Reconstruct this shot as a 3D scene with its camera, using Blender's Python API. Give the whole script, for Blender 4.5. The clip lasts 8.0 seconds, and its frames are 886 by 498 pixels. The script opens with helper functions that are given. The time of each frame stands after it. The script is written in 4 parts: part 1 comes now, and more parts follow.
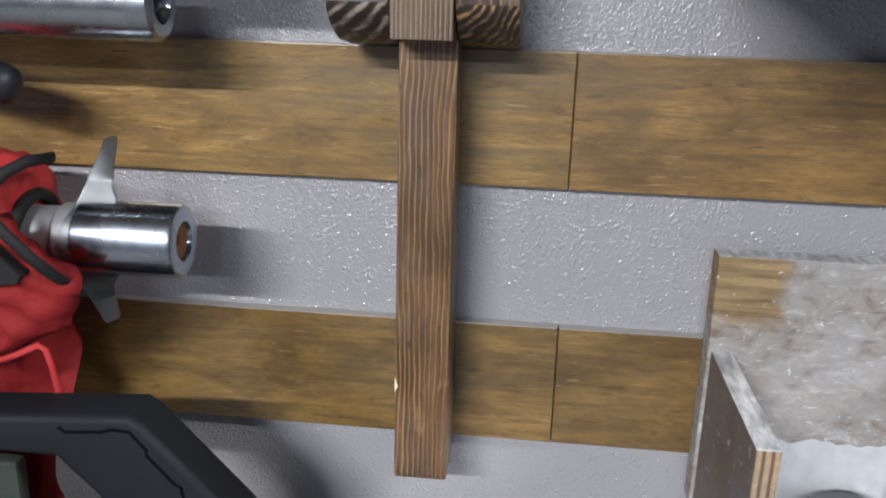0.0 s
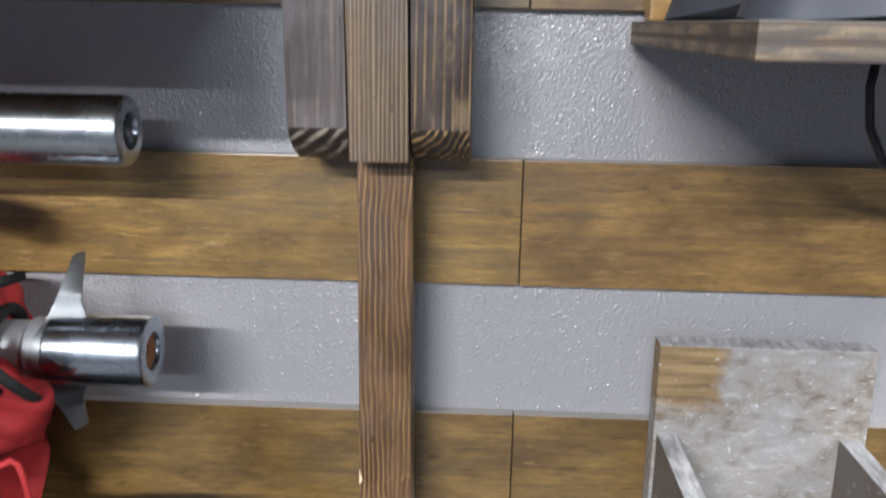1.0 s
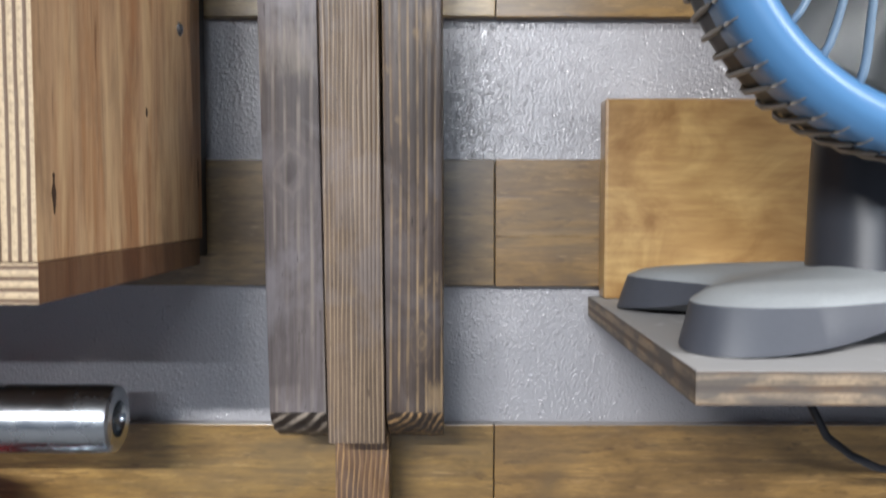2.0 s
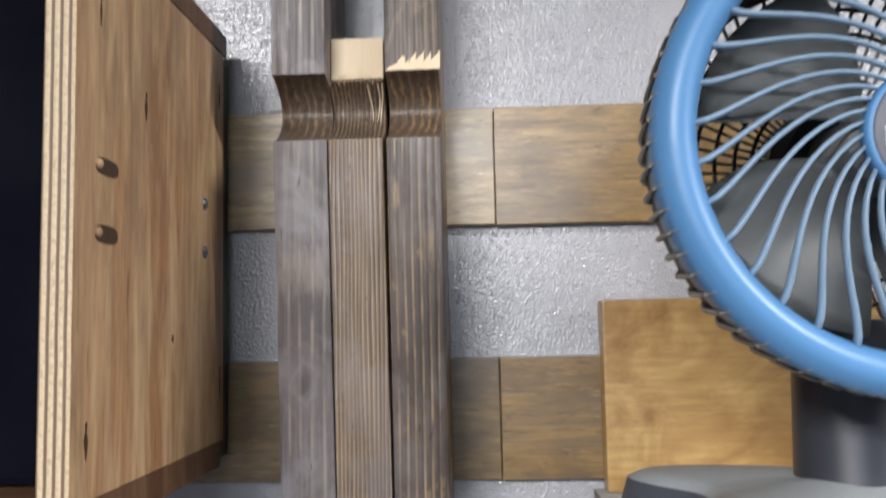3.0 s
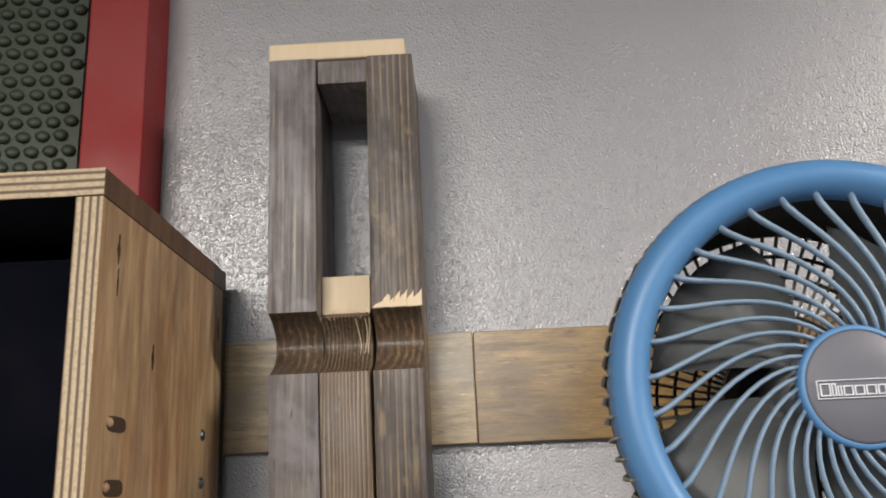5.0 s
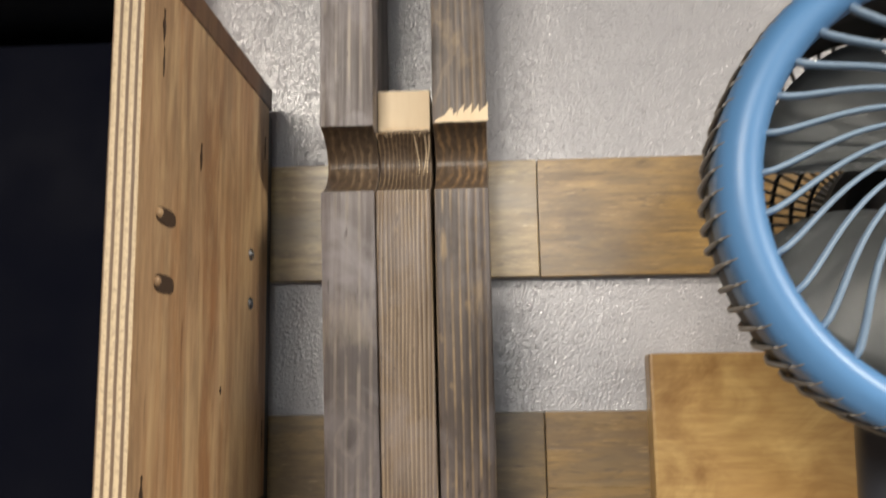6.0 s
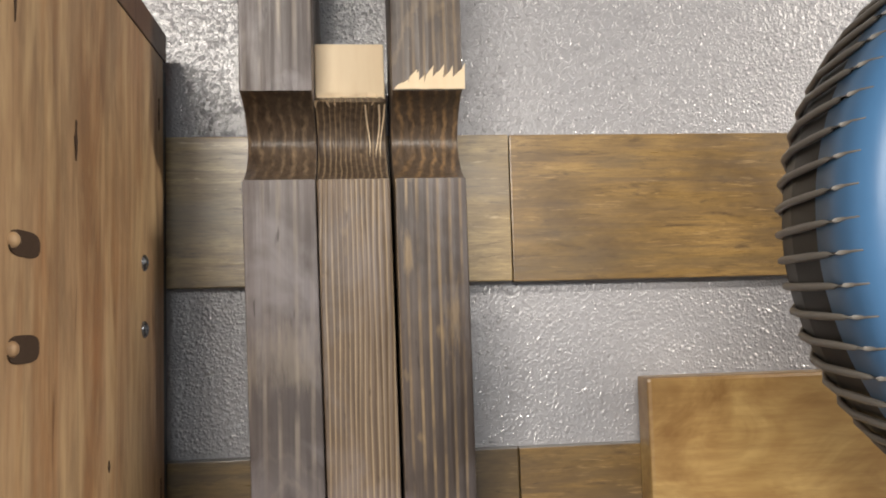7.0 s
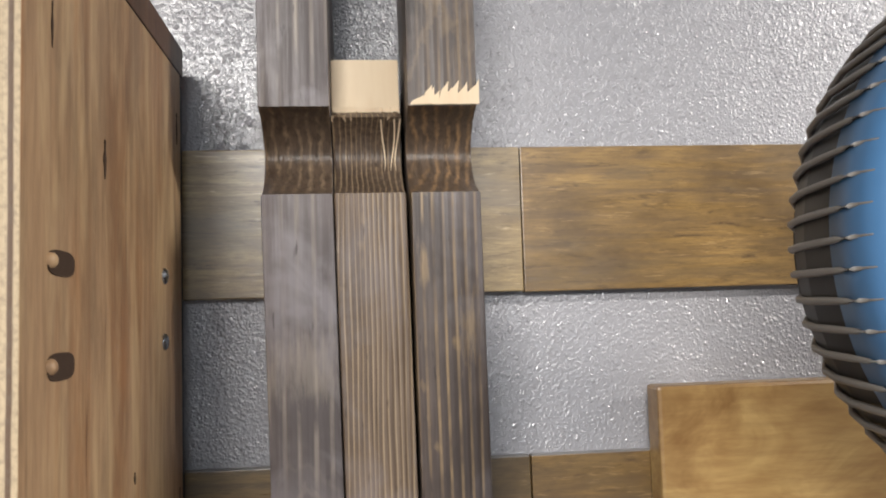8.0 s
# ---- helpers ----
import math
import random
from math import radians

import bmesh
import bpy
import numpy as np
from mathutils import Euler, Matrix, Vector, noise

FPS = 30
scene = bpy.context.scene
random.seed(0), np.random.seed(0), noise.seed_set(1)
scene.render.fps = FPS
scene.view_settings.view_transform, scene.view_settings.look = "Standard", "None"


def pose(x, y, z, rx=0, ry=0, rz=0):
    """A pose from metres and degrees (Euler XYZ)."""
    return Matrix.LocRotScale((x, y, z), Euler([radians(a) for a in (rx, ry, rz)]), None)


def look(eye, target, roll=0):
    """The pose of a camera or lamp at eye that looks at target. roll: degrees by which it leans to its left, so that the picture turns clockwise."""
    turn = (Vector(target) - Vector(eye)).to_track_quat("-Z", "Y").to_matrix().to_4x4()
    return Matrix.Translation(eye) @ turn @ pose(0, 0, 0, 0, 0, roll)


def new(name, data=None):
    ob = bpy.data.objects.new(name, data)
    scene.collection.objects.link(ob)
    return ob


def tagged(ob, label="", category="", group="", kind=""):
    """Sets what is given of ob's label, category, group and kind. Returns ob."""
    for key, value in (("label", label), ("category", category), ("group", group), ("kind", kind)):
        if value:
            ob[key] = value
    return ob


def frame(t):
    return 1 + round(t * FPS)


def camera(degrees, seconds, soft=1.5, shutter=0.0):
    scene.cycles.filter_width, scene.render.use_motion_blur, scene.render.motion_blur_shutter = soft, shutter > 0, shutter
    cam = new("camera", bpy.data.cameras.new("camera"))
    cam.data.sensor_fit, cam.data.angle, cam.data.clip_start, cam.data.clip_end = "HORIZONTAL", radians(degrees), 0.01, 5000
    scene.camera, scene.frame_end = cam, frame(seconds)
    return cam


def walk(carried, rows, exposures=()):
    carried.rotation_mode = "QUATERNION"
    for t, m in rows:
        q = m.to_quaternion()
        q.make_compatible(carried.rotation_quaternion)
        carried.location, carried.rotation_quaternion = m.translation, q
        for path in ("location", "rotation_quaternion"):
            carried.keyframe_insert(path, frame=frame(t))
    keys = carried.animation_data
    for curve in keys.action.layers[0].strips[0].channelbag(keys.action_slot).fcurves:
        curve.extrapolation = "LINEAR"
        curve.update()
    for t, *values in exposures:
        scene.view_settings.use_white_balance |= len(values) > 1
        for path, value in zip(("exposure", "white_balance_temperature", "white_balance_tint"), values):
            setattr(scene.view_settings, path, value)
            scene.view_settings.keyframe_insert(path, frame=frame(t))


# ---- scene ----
cam = camera(54.4, 8.0, soft=1.9, shutter=0.35)
PATH = [
    (0, (0.074, -0.57, 1.469), (-0.127, 1.332, 0.883), 1.6),
    (0.5, (0.068, -0.579, 1.492), (-0.056, 1.339, 0.937), 1.4),
    (1, (0.067, -0.589, 1.52), (-0.013, 1.344, 1.013), 1.0),
    (1.5, (0.065, -0.605, 1.559), (0.039, 1.371, 1.251), 0.5),
    (1.7, (0.065, -0.609, 1.573), (0.046, 1.378, 1.351), 0.3),
    (2.8, (0.073, -0.637, 1.633), (0.024, 1.359, 1.751), -1.2),
    (3, (0.081, -0.65, 1.645), (0.006, 1.341, 1.82), -1.2),
    (3.5, (0.09, -0.681, 1.665), (0.009, 1.285, 2.023), -1.6),
    (4, (0.099, -0.696, 1.682), (0.017, 1.249, 2.14), -1.6),
    (4.2, (0.098, -0.703, 1.694), (0.027, 1.239, 2.166), -1.8),
    (5.3, (0.086, -0.704, 1.669), (0.048, 1.218, 2.22), -2.6),
    (5.5, (0.082, -0.694, 1.651), (0.017, 1.235, 2.177), -2.4),
    (6, (0.057, -0.646, 1.644), (-0.043, 1.329, 1.945), -0.9),
    (6.5, (0.017, -0.575, 1.698), (0.093, 1.417, 1.863), -0.8),
    (7, (0.004, -0.517, 1.701), (0.199, 1.468, 1.852), -1.6),
    (7.5, (-0.002, -0.509, 1.698), (0.213, 1.474, 1.845), -1.7),
    (8, (-0.007, -0.524, 1.706), (0.199, 1.459, 1.862), -1.8),
]
EXPOSURES = [
    (0.0, 0.0, 6250, 10),
    (1.5, 0.18, 6200, 10),
    (2.8, 0.28, 6300, 10),
    (3.5, 0.08, 6400, 10),
    (4.2, -0.08, 6600, 10),
    (5.5, -0.03, 7200, 10),
    (6.0, 0.18, 7400, 10),
    (6.5, 0.15, 7300, 10),
    (7.2, 0.18, 7100, 10),
    (8.0, 0.2, 6650, 10),
]
walk(cam, [(t, look(eye, target, roll)) for t, eye, target, roll in PATH], EXPOSURES)

# ---------------------------------------------------------------- light
world = bpy.data.worlds.new("world")
scene.world = world
world.use_nodes = True
world.node_tree.nodes["Background"].inputs[0].default_value = (0.5, 0.55, 0.7, 1)
world.node_tree.nodes["Background"].inputs[1].default_value = 0.05


def lamp(name, at, target, sx, sy, watts, colour):
    data = bpy.data.lights.new(name, "AREA")
    data.shape, data.size, data.size_y, data.energy, data.color = "RECTANGLE", sx, sy, watts, colour
    ob = new(name, data)
    ob.matrix_world = look(at, target)
    return ob


LAMPS = (
    ((-0.75, -2.6, 2.5), 194, (1.0, 0.98, 0.955)),
    ((0.05, -3.7, 2.5), 92, (0.88, 0.94, 1.0)),
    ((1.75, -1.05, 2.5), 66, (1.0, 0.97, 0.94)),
)
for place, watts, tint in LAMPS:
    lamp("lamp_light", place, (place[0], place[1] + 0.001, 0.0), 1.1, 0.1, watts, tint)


# ---------------------------------------------------------------- materials
class Mat:
    """A node material with short calls for its nodes."""

    def __init__(self, name, rough=0.5, metal=0.0, spec=0.5):
        self.m = bpy.data.materials.new(name)
        self.m.use_nodes = True
        self.t = self.m.node_tree
        self.b = self.t.nodes["Principled BSDF"]
        self.b.inputs["Roughness"].default_value = rough
        self.b.inputs["Metallic"].default_value = metal
        self.b.inputs["Specular IOR Level"].default_value = spec
        self.co = self.t.nodes.new("ShaderNodeTexCoord").outputs["Object"]

    def link(self, a, b):
        self.t.links.new(a, b)

    def scaled(self, scale, turn=(0, 0, 0), shift=None):
        n = self.t.nodes.new("ShaderNodeMapping")
        n.inputs["Scale"].default_value = scale
        n.inputs["Rotation"].default_value = turn
        self.link(self.co, n.inputs["Vector"])
        if shift is not None:
            self.link(shift, n.inputs["Location"])
        return n.outputs["Vector"]

    def noise(self, scale, detail=4.0, rough=0.55, stretch=(1, 1, 1), warp=0.0, shift=None):
        n = self.t.nodes.new("ShaderNodeTexNoise")
        n.inputs["Scale"].default_value = scale
        n.inputs["Detail"].default_value = detail
        n.inputs["Roughness"].default_value = rough
        n.inputs["Distortion"].default_value = warp
        self.link(self.scaled(stretch, shift=shift), n.inputs["Vector"])
        return n.outputs["Fac"]

    def voronoi(self, scale, stretch=(1, 1, 1), feature="F1"):
        n = self.t.nodes.new("ShaderNodeTexVoronoi")
        n.feature = feature
        n.inputs["Scale"].default_value = scale
        self.link(self.scaled(stretch), n.inputs["Vector"])
        return n.outputs["Distance"]

    def wave(self, scale, axis="X", warp=2.0, detail=2.0, dscale=1.0, stretch=(1, 1, 1)):
        n = self.t.nodes.new("ShaderNodeTexWave")
        n.bands_direction = axis
        n.inputs["Scale"].default_value = scale
        n.inputs["Distortion"].default_value = warp
        n.inputs["Detail"].default_value = detail
        n.inputs["Detail Scale"].default_value = dscale
        self.link(self.scaled(stretch), n.inputs["Vector"])
        return n.outputs["Fac"]

    def ramp(self, fac, *stops, ease="LINEAR"):
        n = self.t.nodes.new("ShaderNodeValToRGB")
        n.color_ramp.interpolation = ease
        e = n.color_ramp.elements
        while len(e) < len(stops):
            e.new(0.5)
        for el, (p, c) in zip(e, stops):
            el.position = p
            el.color = (*c, 1) if not isinstance(c, (int, float)) else (c, c, c, 1)
        self.link(fac, n.inputs["Fac"])
        return n.outputs["Color"]

    def mix(self, fac, a, b, how="MIX"):
        n = self.t.nodes.new("ShaderNodeMix")
        n.data_type, n.blend_type = "RGBA", how
        for v, s in ((fac, n.inputs[0]), (a, n.inputs[6]), (b, n.inputs[7])):
            if isinstance(v, (int, float)):
                s.default_value = v
            elif isinstance(v, tuple):
                s.default_value = (*v, 1)
            else:
                self.link(v, s)
        return n.outputs[2]

    def math(self, how, a, b=0.0):
        n = self.t.nodes.new("ShaderNodeMath")
        n.operation = how
        for v, s in ((a, n.inputs[0]), (b, n.inputs[1])):
            if isinstance(v, (int, float)):
                s.default_value = v
            else:
                self.link(v, s)
        return n.outputs[0]

    def axis(self, which):
        n = self.t.nodes.new("ShaderNodeSeparateXYZ")
        self.link(self.co, n.inputs[0])
        return n.outputs[which]

    def chance(self):
        return self.t.nodes.new("ShaderNodeObjectInfo").outputs["Random"]

    def colour(self, c):
        if isinstance(c, tuple):
            self.b.inputs["Base Color"].default_value = (*c, 1)
        else:
            self.link(c, self.b.inputs["Base Color"])
        return self

    def rough(self, c):
        self.link(c, self.b.inputs["Roughness"])
        return self

    def bump(self, fac, strength=0.3, distance=0.001):
        n = self.t.nodes.new("ShaderNodeBump")
        n.inputs["Strength"].default_value = strength
        n.inputs["Distance"].default_value = distance
        self.link(fac, n.inputs["Height"])
        self.link(n.outputs["Normal"], self.b.inputs["Normal"])
        return self


def grey_wall():
    """Glossy paint with sparse raised droplets over a fine orange peel."""
    k = Mat("grey_textured_paint", 0.2, spec=0.9)
    k.b.inputs["IOR"].default_value = 1.55
    drops = k.ramp(k.voronoi(290), (0.0, 1.0), (0.20, 0.80), (0.36, 0.35), (0.50, 0.0))
    sparse = k.ramp(k.noise(110, 3), (0.44, 0.0), (0.60, 1.0))
    small = k.ramp(k.voronoi(500), (0.0, 1.0), (0.25, 0.72), (0.48, 0.0))
    high = k.math("MULTIPLY", k.math("MULTIPLY", drops, sparse), 0.60)
    high = k.math("ADD", high, k.math("MULTIPLY", small, 0.26))
    high = k.math("ADD", high, k.math("MULTIPLY", k.noise(400, 2.0, 0.5), 0.72))
    tone = k.noise(5, 3)
    k.colour(k.mix(tone, (0.31, 0.306, 0.322), (0.375, 0.37, 0.388)))
    k.rough(k.ramp(k.math("MULTIPLY", drops, sparse), (0.05, 0.27), (0.35, 0.17)))
    return k.bump(high, 1.0, 0.0008).m


def plank_wood(name, gain):
    k = Mat(name, 0.32, spec=0.85)
    r = k.chance()
    n = k.t.nodes.new("ShaderNodeCombineXYZ")
    for i in range(3):
        k.link(k.math("MULTIPLY", r, 17.0 + 9 * i), n.inputs[i])
    sh = n.outputs[0]
    grain = k.noise(1.0, 7, 0.68, (12, 60, 210), 0.3, sh)
    cloud = k.noise(1.0, 5, 0.62, (13, 20, 30), 0.35, sh)
    fleck = k.noise(1.0, 3, 0.7, (45, 200, 420), 0.3, sh)
    base = k.ramp(cloud, (0.32, (0.088, 0.056, 0.020)), (0.5, (0.178, 0.117, 0.041)), (0.70, (0.275, 0.187, 0.070)))
    warm = k.mix(k.ramp(grain, (0.36, 0.7), (0.57, 0.0)), base, (0.085, 0.054, 0.022))
    spot = k.noise(1.0, 5, 0.7, (38, 160, 280), 0.8, sh)
    warm = k.mix(k.ramp(spot, (0.56, 0.0), (0.68, 0.8)), warm, (0.05, 0.03, 0.013))
    fine = k.noise(1.0, 4, 0.75, (90, 300, 900), 0.2, sh)
    warm = k.mix(k.ramp(fine, (0.38, 0.42), (0.52, 0.0)), warm, (0.075, 0.046, 0.018))
    warm = k.mix(k.ramp(fleck, (0.60, 0.0), (0.74, 0.5)), warm, (0.40, 0.29, 0.14))
    stain = k.noise(1.0, 4, 0.6, (7, 20, 24), 0.5, sh)
    warm = k.mix(k.ramp(stain, (0.52, 0.0), (0.66, 0.45)), warm, (0.085, 0.068, 0.042))
    tone = k.ramp(r, (0.0, (0.82, 0.80, 0.82)), (0.5, (1.0, 0.97, 0.9)), (1.0, (1.12, 1.1, 1.0)))
    warm = k.mix(1.0, warm, gain, "MULTIPLY")
    k.colour(k.mix(1.0, warm, tone, "MULTIPLY"))
    k.rough(k.ramp(grain, (0.3, 0.38), (0.7, 0.27)))
    return k.bump(grain, 0.25, 0.0006).m


def burnt_wood(name, dark, mid, light, lines, worn, grey, knots=(), bare=(), warp=5.5, bend=0.075):
    """Charred and brushed softwood with its grain along z."""
    k = Mat(name, 0.5)
    wob = k.wave(lines, "X", warp, 2.5, 0.5, (1, 0.6, bend))
    fib = k.noise(1.0, 5, 0.65, (420, 420, 14))
    patch = k.noise(1.0, 4, 0.6, (34, 34, 13), 0.6)
    blotch = k.noise(1.0, 4, 0.6, (22, 22, 12), 0.4)
    c = k.mix(k.ramp(fib, (0.35, 0.0), (0.65, 1.0)), dark, mid)
    c = k.mix(k.ramp(blotch, (0.38, 0.75), (0.6, 0.0)), c, tuple(v * 0.62 for v in dark))
    line = k.math("MULTIPLY", k.ramp(wob, (0.7, 0.0), (0.98, 1.0)), k.ramp(patch, (0.44 - worn, 0.0), (0.62 - worn * 0.5, 1.0)))
    c = k.mix(k.math("MULTIPLY", line, k.ramp(fib, (0.3, 0.35), (0.7, 0.85))), c, light)
    c = k.mix(k.math("MULTIPLY", k.ramp(k.noise(1.0, 4, 0.6, (24, 24, 16), 0.5), (0.47, 0.0), (0.62, 1.0)), grey), c, (0.25, 0.228, 0.238))
    c = k.mix(k.ramp(k.noise(1.0, 3, 0.6, (55, 55, 30)), (0.64, 0.0), (0.74, 0.5)), c, light)
    c = k.mix(k.ramp(k.noise(1.0, 2, 0.5, (300, 300, 60)), (0.66, 0.0), (0.76, 0.8)), c, tuple(v * 0.4 for v in dark))
    for x, z, r in knots:
        dx = k.math("MULTIPLY", k.math("SUBTRACT", k.axis(0), x), 1.0 / r)
        dz = k.math("MULTIPLY", k.math("SUBTRACT", k.axis(2), z), 0.55 / r)
        d = k.math("SQRT", k.math("ADD", k.math("MULTIPLY", dx, dx), k.math("MULTIPLY", dz, dz)))
        d = k.math("ADD", d, k.math("MULTIPLY", k.noise(1.0, 5, 0.65, (55, 55, 24)), 1.5))
        swirl = k.ramp(k.math("SINE", k.math("MULTIPLY", d, 13.0)), (0.3, 0.0), (1.0, 1.0))
        inner = k.mix(k.math("MULTIPLY", swirl, 0.55), tuple(v * 0.75 for v in mid), tuple(0.55 * a + 0.45 * b for a, b in zip(mid, light)))
        inner = k.mix(k.ramp(d, (0.75, 1.0), (0.95, 0.0)), inner, tuple(v * 0.5 for v in dark))
        c = k.mix(k.ramp(k.math("MULTIPLY", d, 0.5), (0.62, 0.6), (0.95, 0.0)), c, inner)
    for x, z, rx, rz in bare:
        dx = k.math("ABSOLUTE", k.math("MULTIPLY", k.math("SUBTRACT", k.axis(0), x), 1.0 / rx))
        dz = k.math("ABSOLUTE", k.math("MULTIPLY", k.math("SUBTRACT", k.axis(2), z), 1.0 / rz))
        d = k.math("ADD", k.math("MAXIMUM", dx, dz), k.math("MULTIPLY", k.math("SUBTRACT", k.noise(1.0, 5, 0.7, (230, 230, 30)), 0.5), 3.6))
        c = k.mix(k.math("MULTIPLY", k.ramp(d, (0.3, 1.0), (1.25, 0.0)), 0.4), c, light)
    k.colour(c)
    k.rough(k.ramp(fib, (0.3, 0.55), (0.7, 0.36)))
    return k.bump(k.math("ADD", k.math("MULTIPLY", wob, -0.6), fib), 0.5, 0.0008).m


def end_grain(name, pale, pitch, cx, cz):
    """Charred end grain: year rings round a pith at (cx, cz), cut off by the batten."""
    k = Mat(name, 0.5)
    dx = k.math("SUBTRACT", k.axis(0), cx)
    dy = k.math("MULTIPLY", k.math("ADD", k.axis(1), 0.05), 0.55)
    dz = k.math("SUBTRACT", k.axis(2), cz)
    d = k.math("SQRT", k.math("ADD", k.math("ADD", k.math("MULTIPLY", dx, dx), k.math("MULTIPLY", dy, dy)), k.math("MULTIPLY", dz, dz)))
    d = k.math("ADD", d, k.math("MULTIPLY", k.noise(70, 3, 0.6), 0.006))
    ring = k.math("PINGPONG", k.math("DIVIDE", d, pitch), 1.0)
    c = k.mix(k.ramp(ring, (0.45, 0.0), (0.85, 1.0)), (0.026, 0.017, 0.012), pale)
    soot = k.noise(90, 4, 0.6)
    k.colour(k.mix(k.ramp(soot, (0.42, 0.8), (0.6, 0.0)), c, (0.024, 0.017, 0.013)))
    return k.bump(ring, 0.4, 0.0008).m


def groove_wood(name, pale, cx, cz, pitch):
    """Smooth scorched notch with wide faint year rings."""
    k = Mat(name, 0.36)
    dx = k.math("SUBTRACT", k.axis(0), cx)
    dz = k.math("MULTIPLY", k.math("SUBTRACT", k.axis(2), cz), 0.55)
    d = k.math("SQRT", k.math("ADD", k.math("MULTIPLY", dx, dx), k.math("MULTIPLY", dz, dz)))
    d = k.math("ADD", d, k.math("MULTIPLY", k.noise(60, 3, 0.6), 0.008))
    ring = k.math("PINGPONG", k.math("DIVIDE", d, pitch), 1.0)
    fade = k.ramp(k.noise(1.0, 4, 0.65, (70, 70, 45)), (0.36, 0.1), (0.6, 0.9))
    c = k.mix(k.math("MULTIPLY", k.ramp(ring, (0.45, 0.0), (0.95, 1.0)), fade), (0.105, 0.072, 0.049), pale)
    c = k.mix(k.ramp(k.noise(1.0, 5, 0.7, (300, 200, 40)), (0.36, 0.6), (0.56, 0.0)), c, (0.024, 0.016, 0.011))
    k.colour(c)
    return k.bump(k.noise(1.0, 4, 0.65, (500, 120, 40)), 0.8, 0.0008).m


def pale_pine(name="fresh_cut_pine"):
    k = Mat(name, 0.6)
    fib = k.noise(1.0, 4, 0.6, (160, 160, 10))
    k.colour(k.mix(fib, (0.72, 0.54, 0.35), (0.85, 0.70, 0.50)))
    return k.bump(fib, 0.25, 0.0005).m


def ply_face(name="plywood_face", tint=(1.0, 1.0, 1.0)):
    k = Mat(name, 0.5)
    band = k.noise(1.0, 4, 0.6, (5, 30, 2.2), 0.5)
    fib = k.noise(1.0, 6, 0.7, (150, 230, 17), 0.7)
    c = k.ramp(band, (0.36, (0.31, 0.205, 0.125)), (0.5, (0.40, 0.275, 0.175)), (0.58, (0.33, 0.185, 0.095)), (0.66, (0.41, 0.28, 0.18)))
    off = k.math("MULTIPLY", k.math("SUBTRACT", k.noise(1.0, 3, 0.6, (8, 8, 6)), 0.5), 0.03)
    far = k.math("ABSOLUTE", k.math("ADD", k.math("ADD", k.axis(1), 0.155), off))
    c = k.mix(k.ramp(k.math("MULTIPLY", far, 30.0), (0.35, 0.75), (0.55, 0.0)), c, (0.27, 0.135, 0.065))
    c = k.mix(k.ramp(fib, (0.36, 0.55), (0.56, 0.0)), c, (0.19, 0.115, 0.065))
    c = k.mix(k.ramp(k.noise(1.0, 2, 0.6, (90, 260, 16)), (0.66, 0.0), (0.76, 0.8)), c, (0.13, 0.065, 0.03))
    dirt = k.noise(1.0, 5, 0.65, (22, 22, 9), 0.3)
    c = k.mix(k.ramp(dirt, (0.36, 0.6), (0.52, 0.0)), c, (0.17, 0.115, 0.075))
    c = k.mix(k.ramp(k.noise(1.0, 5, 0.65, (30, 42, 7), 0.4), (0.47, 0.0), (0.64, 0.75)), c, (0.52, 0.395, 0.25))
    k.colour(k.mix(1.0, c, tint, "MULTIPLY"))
    return k.bump(fib, 0.3, 0.0005).m


def ply_edge(name, axis, start, pitch, dusty=0.0, pale=(0.50, 0.385, 0.245)):
    """Plywood edge with its plies stacked along an axis."""
    k = Mat(name, 0.6)
    p = k.math("DIVIDE", k.math("SUBTRACT", k.axis(axis), start), pitch)
    p = k.math("ADD", p, k.math("MULTIPLY", k.noise(40, 2), 0.35))
    f = k.math("PINGPONG", p, 1.0)
    fib = k.noise(420, 3, 0.6, (1, 1, 1))
    c = k.ramp(f, (0.28, (0.12, 0.07, 0.04)), (0.52, pale))
    c = k.mix(k.ramp(fib, (0.35, 0.4), (0.55, 0.0)), c, (0.16, 0.12, 0.085))
    if dusty:
        c = k.mix(k.math("MULTIPLY", k.ramp(k.noise(1.0, 4, 0.6, (30, 30, 90)), (0.42, 1.0), (0.62, 0.2)), dusty), c, (0.085, 0.075, 0.068))
    k.colour(c)
    return k.bump(f, 0.4, 0.0006).m


def dusty_wood(name, wood, dust, amount):
    k = Mat(name, 0.75)
    speck = k.noise(1.0, 6, 0.7, (60, 60, 110))
    cloud = k.noise(14, 4, 0.6)
    c = k.mix(k.noise(1.0, 5, 0.6, (20, 60, 180)), wood, tuple(v * 1.5 for v in wood))
    c = k.mix(k.math("MULTIPLY", k.ramp(cloud, (0.5 - amount * 0.4, 0.0), (0.75 - amount * 0.4, 1.0)), 0.85), c, dust)
    c = k.mix(k.ramp(speck, (0.6, 0.0), (0.72, 0.75)), c, (0.72, 0.72, 0.73))
    k.colour(c)
    return k.bump(speck, 0.5, 0.001).m


